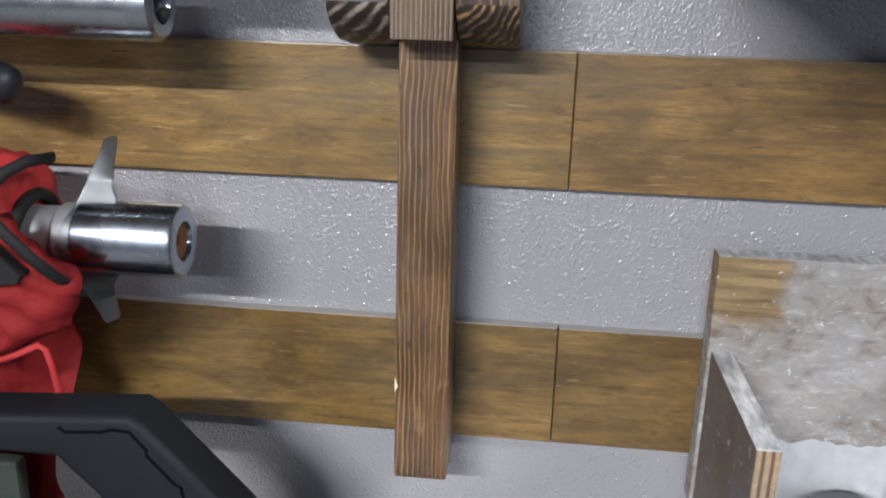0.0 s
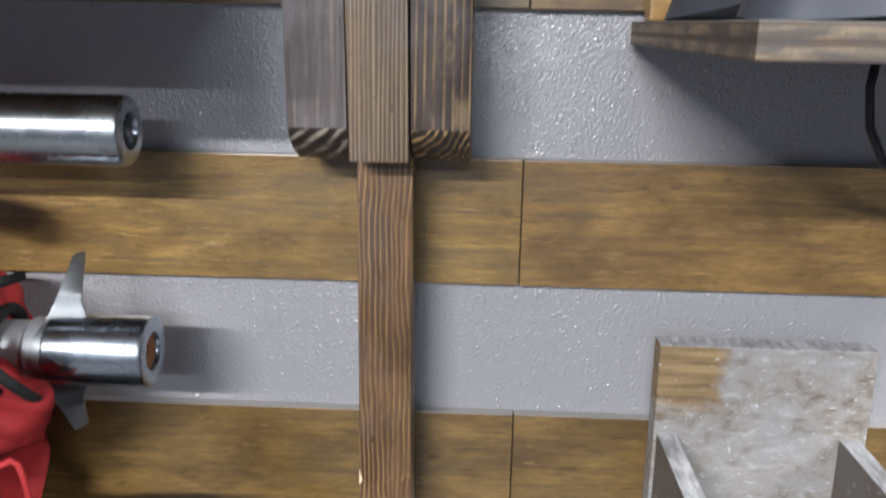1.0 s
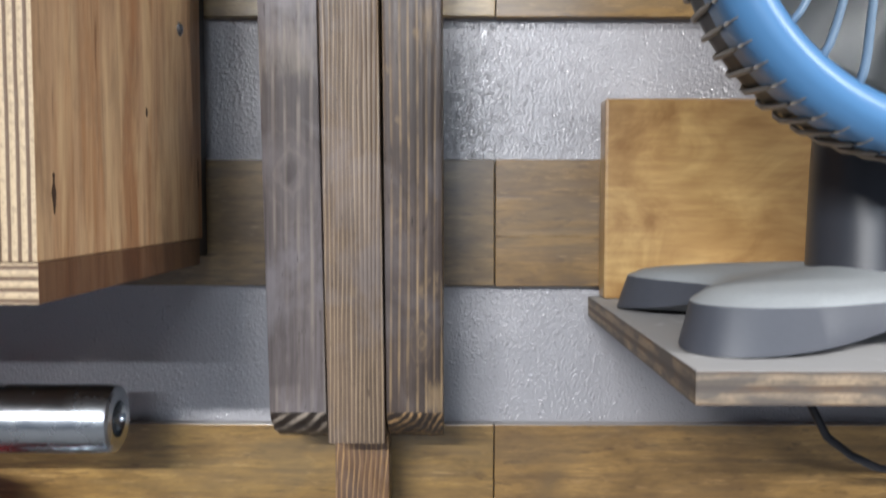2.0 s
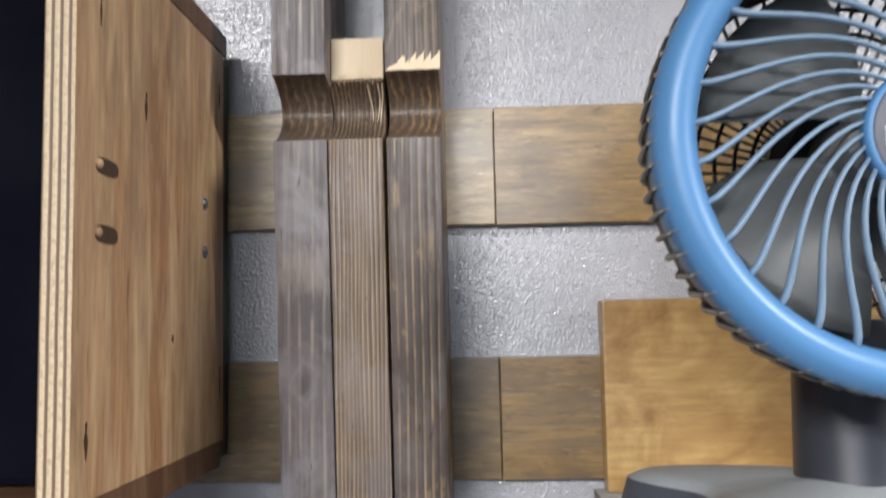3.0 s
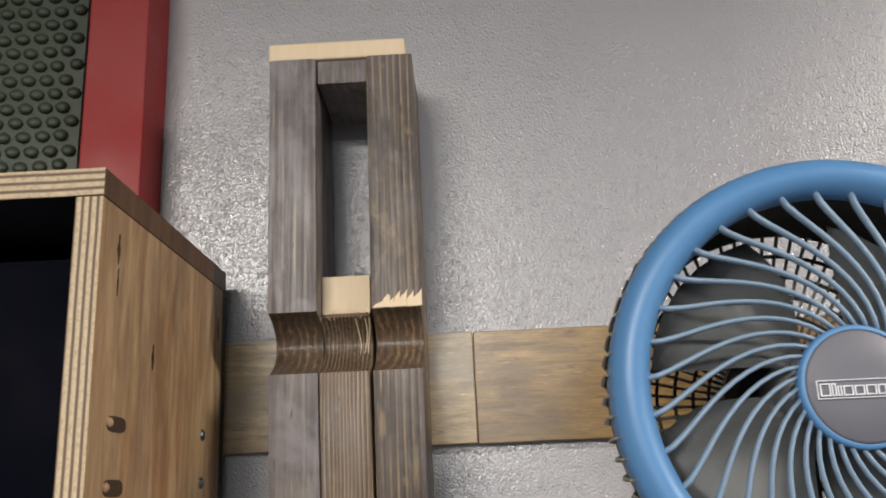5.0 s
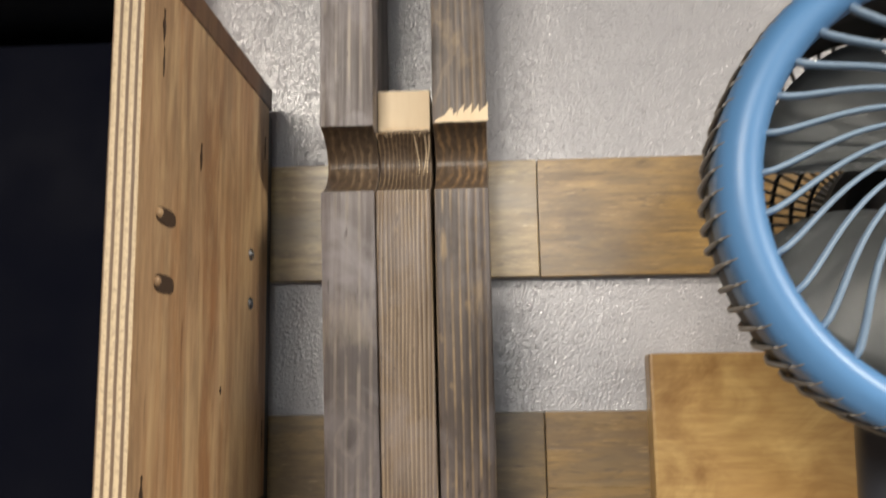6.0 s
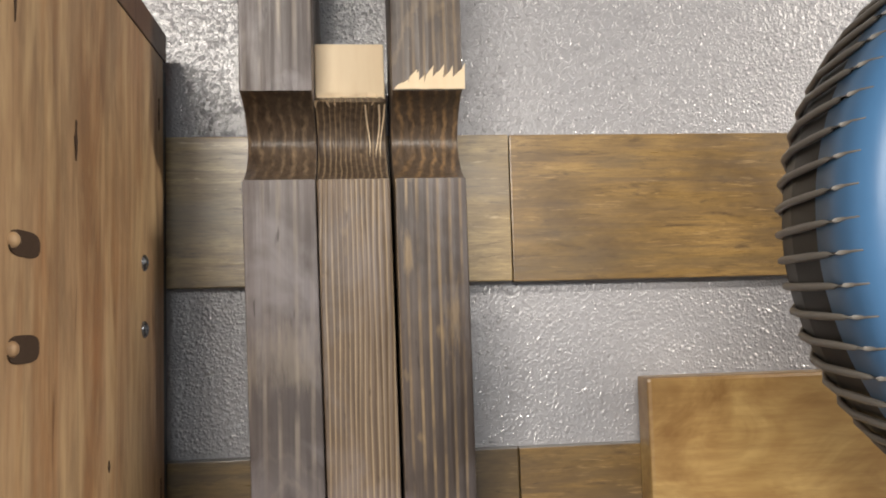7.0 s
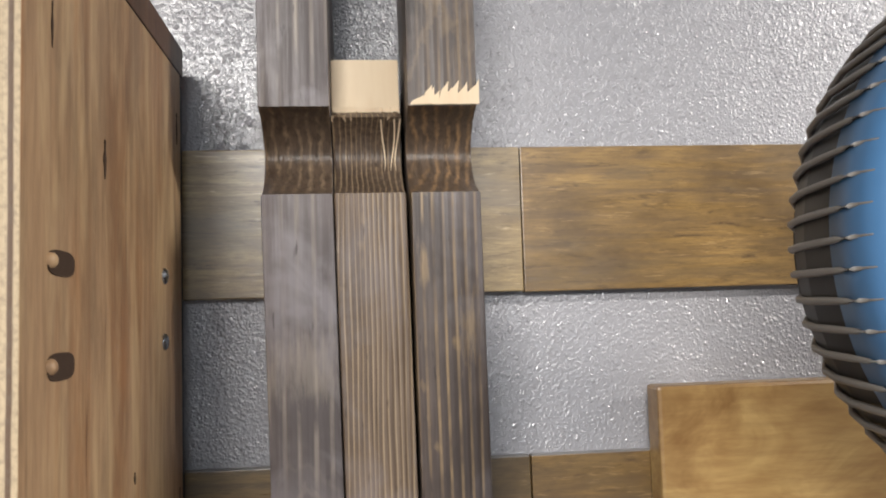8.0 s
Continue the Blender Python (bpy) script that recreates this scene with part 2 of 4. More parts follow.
def plain(name, c, rough=0.5, metal=0.0, grain=300, vary=0.15, bumpy=0.1, spec=0.5):
    k = Mat(name, rough, metal, spec)
    n = k.noise(grain, 3)
    m = k.noise(14, 3)
    low, high = tuple(v * (1 - vary) for v in c), tuple(min(1.0, v * (1 + vary)) for v in c)
    k.colour(k.mix(k.math("ADD", k.math("MULTIPLY", n, 0.5), k.math("MULTIPLY", m, 0.5)), low, high))
    k.rough(k.ramp(m, (0.3, max(0.02, rough * 0.8)), (0.7, min(1.0, rough * 1.25))))
    return k.bump(n, bumpy, 0.0005).m


def fabric(name, c):
    k = Mat(name, 0.75)
    weave = k.noise(900, 2)
    fold = k.noise(1.0, 3, 0.5, (40, 40, 25), 0.6)
    # Crease shade is in the colour: fold troughs are darker cloth.
    k.colour(k.mix(fold, tuple(v * 0.6 for v in c), tuple(min(1, v * 1.25) for v in c)))
    return k.bump(k.math("ADD", k.math("MULTIPLY", fold, 4.0), weave), 0.4, 0.0012).m


def steel(name, c, rough, stain=0.3):
    k = Mat(name, rough, 1.0)
    n = k.noise(1.0, 4, 0.6, (30, 30, 30))
    scr = k.noise(1.0, 3, 0.6, (25, 500, 500))
    k.colour(k.mix(k.math("MULTIPLY", k.ramp(n, (0.45, 0.0), (0.7, 1.0)), stain), c, tuple(v * 0.45 for v in c)))
    k.rough(k.ramp(n, (0.3, rough * 0.7), (0.75, rough * 1.9)))
    return k.bump(scr, 0.08, 0.0003).m


def bin_back():
    k = Mat("dust_caked_plywood", 0.7)
    grain = k.noise(1.0, 5, 0.6, (15, 60, 170))
    wood = k.mix(k.ramp(grain, (0.36, 0.0), (0.62, 1.0)), (0.15, 0.095, 0.045), (0.36, 0.25, 0.125))
    n = k.math("MULTIPLY", k.math("SUBTRACT", k.noise(55, 4, 0.65), 0.5), 0.03)
    px = k.math("ADD", k.axis(0), n)
    pz = k.math("ADD", k.axis(2), n)
    right = k.math("MULTIPLY", k.math("SUBTRACT", px, 0.236), 90.0)
    low = k.math("MULTIPLY", k.math("SUBTRACT", 1.266, pz), 75.0)
    cover = k.t.nodes.new("ShaderNodeClamp")
    k.link(k.math("MAXIMUM", right, low), cover.inputs[0])
    streak = k.noise(1.0, 6, 0.68, (48, 70, 85), 0.6)
    dust = k.ramp(streak, (0.33, (0.15, 0.12, 0.09)), (0.44, (0.29, 0.262, 0.235)), (0.58, (0.37, 0.355, 0.345)), (0.70, (0.60, 0.60, 0.61)))
    dash = k.noise(1.0, 3, 0.6, (110, 200, 420))
    dust = k.mix(k.ramp(dash, (0.62, 0.0), (0.70, 0.8)), dust, (0.74, 0.75, 0.77))
    dust = k.mix(k.ramp(k.noise(24, 4, 0.6), (0.42, 0.0), (0.62, 0.55)), dust, (0.36, 0.36, 0.38))
    c = k.mix(k.math("MULTIPLY", cover.outputs[0], 0.93), wood, dust)
    speck = k.noise(190, 3, 0.6)
    k.colour(k.mix(k.ramp(speck, (0.66, 0.0), (0.72, 0.8)), c, (0.72, 0.73, 0.75)))
    return k.bump(streak, 0.5, 0.0012).m


M_WALL = grey_wall()
M_GOLD = plank_wood("golden_varnished_plank", (1.60, 1.50, 1.38))
M_BROWN = plank_wood("brown_varnished_plank", (1.36, 1.24, 1.24))
# Paler left plank of the top row; part of its sheen is in this gain.
M_PALE = plank_wood("pale_glossy_plank", (2.4, 2.65, 3.6))
M_DEEP = plank_wood("deep_brown_plank", (1.10, 1.03, 0.98))
M_TAN = plank_wood("tan_varnished_plank", (1.46, 1.36, 1.34))
M_OLIVE = plank_wood("greyed_varnished_plank", (1.32, 1.32, 1.42))
# Pale grey for the top faces of the planks.
M_PLANKTOP = plain("pale_plank_edge", (0.42, 0.40, 0.39), 0.7, vary=0.3)
M_LEFT = burnt_wood("greyed_charred_wood", (0.120, 0.098, 0.094), (0.205, 0.177, 0.174), (0.33, 0.28, 0.23), 40, 0.02, 0.7, ((-0.034, 1.604, 0.019),), ((-0.033, 1.682, 0.022, 0.018),))
M_MID = burnt_wood("brushed_charred_wood", (0.125, 0.082, 0.053), (0.20, 0.14, 0.094), (0.42, 0.31, 0.19), 116, 0.24, 0.3, warp=7.0, bend=0.1)
M_RIGHT = burnt_wood("streaked_charred_wood", (0.064, 0.046, 0.039), (0.130, 0.100, 0.085), (0.42, 0.29, 0.15), 60, 0.06, 0.25, ((0.026, 1.868, 0.040), (0.048, 1.505, 0.009)), ((0.056, 1.469, 0.006, 0.010), (0.029, 1.735, 0.003, 0.012), (0.051, 1.70, 0.004, 0.022)))
M_TONGUE = burnt_wood("brown_brushed_wood", (0.10, 0.052, 0.026), (0.22, 0.125, 0.065), (0.48, 0.29, 0.12), 92, 0.18, 0.1, warp=9.0, bend=0.3)
M_SCRAPED = burnt_wood("scraped_notch_wood", (0.055, 0.036, 0.025), (0.14, 0.095, 0.062), (0.36, 0.26, 0.155), 104, 0.2, 0.1)
M_END = end_grain("charred_end_grain", (0.36, 0.30, 0.24), 0.0034, -0.085, 1.53)
M_END_RIGHT = end_grain("charred_ring_end", (0.36, 0.22, 0.10), 0.0017, 0.020, 1.475)
M_GROOVE = groove_wood("scorched_groove", (0.29, 0.205, 0.13), -0.10, 1.79, 0.0030)
M_GROOVE_RIGHT = groove_wood("scorched_ringed_groove", (0.33, 0.20, 0.10), 0.018, 1.800, 0.0029)
M_PINE = pale_pine()
# Dark plywood copy: shade tinted into undersides, plus the dark brown board ends.
M_PLY, M_PLYDARK = ply_face("plywood_face", (1.17, 1.08, 0.94)), ply_face("plywood_dark_copy", (0.34, 0.25, 0.20))
M_EDGE_X = ply_edge("plywood_edge_upright", 0, -0.119, 0.0021)
M_EDGE_Z = ply_edge("plywood_edge_flat", 2, 1.849, 0.0023)
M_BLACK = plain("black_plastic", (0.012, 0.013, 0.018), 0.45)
M_DARKCASE = plain("charcoal_plastic", (0.009, 0.0105, 0.0135), 0.6, grain=700, bumpy=0.3, spec=0.2)
M_NAVY = plain("blue_black_plastic", (0.0025, 0.003, 0.0065), 0.8, bumpy=0.02, spec=0.05)
M_BLUE = plain("blue_plastic", (0.085, 0.225, 0.44), 0.42, grain=120, vary=0.08, bumpy=0.04)
M_SPOKE = plain("dusty_blue_plastic", (0.20, 0.285, 0.385), 0.4, grain=60, vary=0.25, bumpy=0.05)
M_HUB = plain("grey_hub_plastic", (0.13, 0.13, 0.155), 0.45, vary=0.06)
M_WHITE = plain("white_print", (0.75, 0.77, 0.8), 0.5)
M_GRILLE = plain("dark_grille_plastic", (0.035, 0.034, 0.032), 0.5)
M_RIB = plain("grey_rib_plastic", (0.21, 0.195, 0.175), 0.45, vary=0.2)
M_BLADE = plain("smoky_blade_plastic", (0.21, 0.22, 0.225), 0.3, vary=0.1)
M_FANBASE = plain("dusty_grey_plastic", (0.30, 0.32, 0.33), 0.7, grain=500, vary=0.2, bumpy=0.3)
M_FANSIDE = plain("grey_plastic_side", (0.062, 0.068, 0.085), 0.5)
M_POLE = plain("black_pole_plastic", (0.03, 0.033, 0.042), 0.4)
M_STEEL, M_CHROME = steel("turned_steel", (0.40, 0.425, 0.45), 0.2, 0.35), steel("chromed_steel", (0.40, 0.44, 0.495), 0.19, 0.5)
M_ZINC = plain("dull_zinc_plate", (0.50, 0.52, 0.55), 0.45, 0.75, grain=120, vary=0.2)
M_DULL = steel("dull_pressed_steel", (0.33, 0.35, 0.37), 0.36, 0.3)
M_RUST = plain("rusty_bore", (0.22, 0.09, 0.04), 0.8, vary=0.4)
M_REDCLOTH, M_BLACKCLOTH = fabric("red_fabric", (0.42, 0.024, 0.027)), fabric("black_fabric", (0.0035, 0.0035, 0.0045))
M_REDPAINT = plain("red_painted_board", (0.27, 0.017, 0.016), 0.55, grain=90, vary=0.15, bumpy=0.2)
M_GREEN = plain("green_rubber", (0.046, 0.060, 0.040), 0.5, grain=200, vary=0.25, bumpy=0.25)
M_LINING = fabric("dark_green_cloth", (0.022, 0.032, 0.026))
M_BIN = bin_back()


def worn_edge():
    """Cut edge rubbed white with dust, dark where the wood shows through."""
    k = Mat("dust_rubbed_edge", 0.75)
    n = k.noise(1.0, 6, 0.7, (160, 35, 160))
    m = k.noise(35, 4, 0.6)
    c = k.ramp(n, (0.3, (0.20, 0.19, 0.18)), (0.45, (0.42, 0.43, 0.45)), (0.62, (0.70, 0.71, 0.74)))
    k.colour(k.mix(k.ramp(m, (0.55, 0.0), (0.75, 0.6)), c, (0.22, 0.215, 0.21)))
    return k.bump(n, 0.5, 0.001).m


M_WORN = worn_edge()
M_BINSIDE = dusty_wood("dusty_bin_side", (0.12, 0.085, 0.06), (0.19, 0.175, 0.165), 0.45)
M_DUST = plain("white_dust", (0.50, 0.52, 0.555), 0.95, grain=60, vary=0.6, bumpy=0.8)
M_SHELF = dusty_wood("dusty_shelf_top", (0.22, 0.19, 0.16), (0.42, 0.42, 0.42), 0.9)
# Colours of the unseen room surfaces, kept dark and bluish to limit bounce.
M_ROOM = plain("unseen_room_tone", (0.06, 0.07, 0.09), 0.7)
M_FLOOR = plain("added_floor_grey", (0.08, 0.08, 0.083), 0.7, grain=40, vary=0.25)


def varnished_panel():
    k = Mat("varnished_birch_panel", 0.33)
    cloud = k.noise(1.0, 4, 0.6, (17, 17, 22), 1.0)
    fib = k.noise(1.0, 5, 0.65, (25, 200, 240))
    c = k.ramp(cloud, (0.32, (0.24, 0.128, 0.045)), (0.5, (0.37, 0.225, 0.085)), (0.68, (0.50, 0.335, 0.135)))
    k.colour(k.mix(k.ramp(fib, (0.35, 0.4), (0.6, 0.0)), c, (0.22, 0.11, 0.04)))
    return k.bump(fib, 0.15, 0.0004).m


M_PANEL = varnished_panel()


# ---------------------------------------------------------------- mesh helpers
def solid(points, faces):
    bm = bmesh.new()
    vs = [bm.verts.new(p) for p in points]
    for f in faces:
        bm.faces.new([vs[i] for i in f])
    bmesh.ops.recalc_face_normals(bm, faces=bm.faces)
    return bm


def block(x0, x1, y0, y1, z0, z1, bevel=0.0, bm=None):
    bm = bm or bmesh.new()
    vs = [bm.verts.new((x, y, z)) for x in (x0, x1) for y in (y0, y1) for z in (z0, z1)]
    fs = [bm.faces.new([vs[i] for i in f]) for f in ((0, 1, 3, 2), (4, 6, 7, 5), (0, 4, 5, 1), (2, 3, 7, 6), (0, 2, 6, 4), (1, 5, 7, 3))]
    bmesh.ops.recalc_face_normals(bm, faces=fs)
    if bevel:
        edges = list({e for f in fs for e in f.edges})
        bmesh.ops.bevel(bm, geom=edges, offset=bevel, segments=2, affect="EDGES", profile=0.6)
    return bm


def spun(profile, steps, axis_matrix):
    """A profile of (radius, height) turned round the axis z, then moved by axis_matrix."""
    bm = bmesh.new()
    rows = []
    for r, h in profile:
        if r < 1e-6:
            rows.append([bm.verts.new(axis_matrix @ Vector((0, 0, h)))])
        else:
            rows.append([bm.verts.new(axis_matrix @ Vector((r * math.cos(2 * math.pi * i / steps), r * math.sin(2 * math.pi * i / steps), h))) for i in range(steps)])
    for a, b in zip(rows, rows[1:]):
        for i in range(steps):
            j = (i + 1) % steps
            ring = [a[i % len(a)], a[j % len(a)], b[j % len(b)], b[i % len(b)]]
            ring = list(dict.fromkeys(ring))
            if len(ring) > 2:
                bm.faces.new(ring)
    bmesh.ops.recalc_face_normals(bm, faces=bm.faces)
    return bm


def tube(bm, points, radii, sides=6, squash=1.0):
    """A tube along points; radii one number or one for each point."""
    pts = [Vector(p) for p in points]
    rows = []
    for i, p in enumerate(pts):
        d = (pts[min(i + 1, len(pts) - 1)] - pts[max(i - 1, 0)]).normalized()
        u = d.cross(Vector((0, 1, 0)))
        u = u.normalized() if u.length > 1e-4 else Vector((1, 0, 0))
        v = d.cross(u).normalized()
        r = radii[i] if isinstance(radii, (list, tuple)) else radii
        rows.append([bm.verts.new(p + r * (math.cos(2 * math.pi * k / sides) * u + squash * math.sin(2 * math.pi * k / sides) * v)) for k in range(sides)])
    for a, b in zip(rows, rows[1:]):
        for k in range(sides):
            bm.faces.new((a[k], a[(k + 1) % sides], b[(k + 1) % sides], b[k]))
    bm.faces.new(rows[0][::-1])
    bm.faces.new(rows[-1])
    return bm


def mesh_of(name, bm, materials, smooth=False, slot=None):
    me = bpy.data.meshes.new(name)
    if slot:
        for f in bm.faces:
            f.material_index = slot(f)
    if smooth:
        for f in bm.faces:
            f.smooth = True
    bm.to_mesh(me)
    bm.free()
    for m in materials if isinstance(materials, (list, tuple)) else [materials]:
        me.materials.append(m)
    return me


def part(name, bm, materials, parent=None, label="", smooth=False, slot=None):
    ob = new(name, mesh_of(name, bm, materials, smooth, slot))
    if parent is not None:
        ob.parent = parent
    if label:
        ob["label"] = label
    return ob


def thing(name, label, category, group="", kind=""):
    return tagged(new(name), label, category, group, kind)


def smooth_by(ob, degrees=40):
    """Smooth faces, with the sharp edges kept."""
    me = ob.data
    bm = bmesh.new()
    bm.from_mesh(me)
    for f in bm.faces:
        f.smooth = True
    for e in bm.edges:
        e.smooth = len(e.link_faces) == 2 and e.calc_face_angle(0) < radians(degrees)
    bm.to_mesh(me)
    bm.free()
    return ob


X_AXIS = pose(0, 0, 0, 0, 90, 0)

# ---------------------------------------------------------------- room
WALL_Y = 0.0095
wall_north = tagged(part("wall_north", block(-2.5, 2.5, WALL_Y, 0.15, 0, 2.6), M_WALL), "grey wall with a glossy orange-peel paint texture and plank strips", "wall", kind="structure")
# Unseen walls, floor and ceiling, added to close the room and shape bounce light.
tagged(part("wall_south", block(-2.5, 2.5, -4.65, -4.5, 0, 2.6), M_ROOM), "plain blue-grey wall added out of view", "wall", kind="structure")
tagged(part("wall_west", block(-2.65, -2.5, -4.65, 0.15, 0, 2.6), M_ROOM), "plain blue-grey side wall added out of view", "wall", kind="structure")
tagged(part("wall_east", block(2.5, 2.65, -4.65, 0.15, 0, 2.6), M_ROOM), "plain blue-grey side wall added out of view", "wall", kind="structure")
tagged(part("floor", block(-2.65, 2.65, -4.65, 0.15, -0.1, 0), M_FLOOR), "plain grey floor added out of view", "floor", kind="structure")
tagged(part("ceiling", block(-2.65, 2.65, -4.65, 0.15, 2.6, 2.7), M_ROOM), "plain blue-grey ceiling added out of view", "ceiling", kind="structure")

glow = Mat("lamp_diffuser", 0.5)
glow.b.inputs["Emission Color"].default_value = (1, 0.97, 0.93, 1)
glow.b.inputs["Emission Strength"].default_value = 3.0
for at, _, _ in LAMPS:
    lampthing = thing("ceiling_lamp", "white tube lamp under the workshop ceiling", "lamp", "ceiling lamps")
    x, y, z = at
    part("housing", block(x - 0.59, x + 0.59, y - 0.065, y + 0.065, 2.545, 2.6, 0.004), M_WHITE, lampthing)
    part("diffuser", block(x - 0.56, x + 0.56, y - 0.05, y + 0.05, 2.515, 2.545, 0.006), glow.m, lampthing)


# ---------------------------------------------------------------- charred wooden rack
def batten(name, parent, xs_top, xs_low, outline, materials, slot):
    """A batten from a closed outline in (y, z), between x ranges at z 1.77 and at z 1.44."""
    bm = bmesh.new()

    def x_at(z, side):
        k = min(1.0, max(-0.2, (1.77 - z) / 0.33))
        return xs_top[side] + (xs_low[side] - xs_top[side]) * k

    a = [bm.verts.new((x_at(z, 0), y, z)) for y, z in outline]
    b = [bm.verts.new((x_at(z, 1), y, z)) for y, z in outline]
    n = len(outline)
    for i in range(n):
        bm.faces.new((a[i], a[(i + 1) % n], b[(i + 1) % n], b[i]))
    caps = [bm.faces.new(a), bm.faces.new(b)]
    bmesh.ops.recalc_face_normals(bm, faces=bm.faces)
    rim = [e for f in caps for e in f.edges]
    bmesh.ops.bevel(bm, geom=rim, offset=0.0011, segments=2, affect="EDGES", profile=0.5)
    for f in bm.faces:
        f.material_index = slot(f)
    big = [f for f in bm.faces if len(f.verts) > 4]
    bmesh.ops.triangulate(bm, faces=big)
    return smooth_by(part(name, bm, materials, parent), 35)


FRONT, BACK = -0.083, -0.0005


def notch_depth(u):
    """Depth of the notch, from its lower edge (u = 0) to its upper one (u = 1)."""
    return 0.030 * max(0.0, math.sin(math.pi * min(1.0, max(0.0, u)) ** 1.12)) ** 0.62


def notch(z0, z1, steps=18):
    """Points of the round notch in a batten's front, from below to above."""
    us = [0.5 - 0.5 * math.cos(math.pi * i / steps) for i in range(steps + 1)]
    return [(FRONT + notch_depth(u), z0 + (z1 - z0) * u) for u in us]


def in_notch(f):
    c, n = f.calc_center_median(), f.normal
    return 1.7695 < c.z < 1.8175 and c.y > FRONT + 0.0006 and abs(n.x) < 0.5 and n.y < 0.9


rack = thing("wooden_rack", "hanging rack of three charred brushed wooden battens with a round notch", "wooden rack")
long_outline = [(BACK, 1.432), (-0.02, 1.432), (-0.052, 1.4365), (-0.07, 1.444), (-0.080, 1.452), (FRONT, 1.459), *notch(1.7705, 1.816), (FRONT, 2.0225), (BACK, 2.0225)]


def long_slot(f):
    c, n = f.calc_center_median(), f.normal
    if in_notch(f):
        return 1
    return 2 if n.z < -0.3 and c.z < 1.47 else 0


batten("batten", rack, (-0.0535, -0.0170), (-0.0470, -0.0115), long_outline, [M_LEFT, M_GROOVE, M_END], long_slot)
batten("batten", rack, (0.0230, 0.0595), (0.0258, 0.0612), long_outline, [M_RIGHT, M_GROOVE_RIGHT, M_END_RIGHT], long_slot)
mid_outline = [(BACK, 1.139), (-0.042, 1.139), (-0.048, 1.141), (-0.0505, 1.146), (-0.0505, 1.4375), (FRONT, 1.4395), *notch(1.7705, 1.816)[:-3], (-0.062, 1.818), (-0.060, 1.835), (-0.061, 1.847), (BACK, 1.847)]


def mid_slot(f):
    c, n = f.calc_center_median(), f.normal
    if c.z > 1.8165:
        return 3
    if in_notch(f):
        return 1
    return 2 if c.z < 1.438 else 0


batten("batten", rack, (-0.0164, 0.0205), (-0.0108, 0.0250), mid_outline, [M_MID, M_SCRAPED, M_TONGUE, M_PINE], mid_slot)
part("bridge", block(-0.0172, 0.0238, -0.079, BACK, 2.002, 2.022, 0.001), M_LEFT, rack)
part("cap", block(-0.0565, 0.054, -0.0815, BACK, 2.0228, 2.038, 0.002), M_PINE, rack, "pale unstained pine cap strip")

# splintered pale strips where the notch broke out of the wood
rnd = random.Random(4)
for i in range(12):
    bm = bmesh.new()
    x = 0.0250 + i * 0.00285 + rnd.uniform(-0.0006, 0.0006)
    h = 0.0030 + 0.007 * (i / 11) ** 0.6 + rnd.random() * 0.006
    front = FRONT - 0.0004 - 0.0003 * (i % 4)
    tip = rnd.random() * 0.002
    vs = [bm.verts.new(p) for p in ((x - 0.001, front, 1.8165), (x + 0.0034, front, 1.8165), (x + 0.003 + tip, front, 1.8165 + h), (x + 0.0006, front, 1.8165 + h * 0.6))]
    ws = [bm.verts.new(v.co + Vector((0, 0.0012, 0))) for v in vs]
    bm.faces.new(vs), bm.faces.new(ws[::-1])
    for a in range(4):
        bm.faces.new((vs[a], ws[a], ws[(a + 1) % 4], vs[(a + 1) % 4]))
    bmesh.ops.recalc_face_normals(bm, faces=bm.faces)
    part("splinter", bm, M_PINE, rack, "pale torn wood fibres")


def notch_y(z):
    return FRONT + notch_depth((z - 1.7705) / 0.0455)


for i in range(14):
    x0 = -0.0158 + i * 0.0026
    long = i in (10, 12, 13)
    h = 0.034 if long else 0.003 + rnd.random() * 0.007
    w = 0.0005 if long else 0.0017
    bm = bmesh.new()
    steps = 8
    rows = []
    for j in range(steps + 1):
        q = j / steps
        z = 1.8205 - h * q
        ww = w * (1 - 0.85 * q ** 2)
        x = x0 + 0.0012 * math.sin(q * 5 + i)
        y = (np.interp(z, (1.8137, 1.818, 1.835), (-0.067, -0.062, -0.060)) if z > 1.8137 else notch_y(z)) - 0.0004
        rows.append([bm.verts.new(p) for p in ((x - ww, y, z), (x + ww, y, z), (x + ww, y + 0.0012, z), (x - ww, y + 0.0012, z))])
    for a, b in zip(rows, rows[1:]):
        for c in range(4):
            bm.faces.new((a[c], a[(c + 1) % 4], b[(c + 1) % 4], b[c]))
    bm.faces.new(rows[0]), bm.faces.new(rows[-1])
    bmesh.ops.recalc_face_normals(bm, faces=bm.faces)
    part("splinter", bm, M_PINE, rack, "pale torn wood fibres")
chip = solid([(-0.0109, -0.051, 1.207), (-0.0109, -0.051, 1.219), (-0.0085, -0.0514, 1.211), (-0.0109, -0.046, 1.211)], [(0, 1, 2), (0, 2, 3), (1, 3, 2), (0, 3, 1)])
part("chip", chip, M_PINE, rack, "pale chipped edge")

# ---------------------------------------------------------------- plywood cabinet
cabinet = thing("plywood_cabinet", "open-fronted plywood wall cabinet with bare layered edges", "cabinet")


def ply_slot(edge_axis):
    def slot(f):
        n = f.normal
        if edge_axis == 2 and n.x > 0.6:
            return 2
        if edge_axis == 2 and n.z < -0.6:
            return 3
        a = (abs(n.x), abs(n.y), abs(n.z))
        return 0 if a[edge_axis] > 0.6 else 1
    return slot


CX = -0.104


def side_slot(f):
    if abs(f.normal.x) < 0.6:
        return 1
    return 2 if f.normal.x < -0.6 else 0


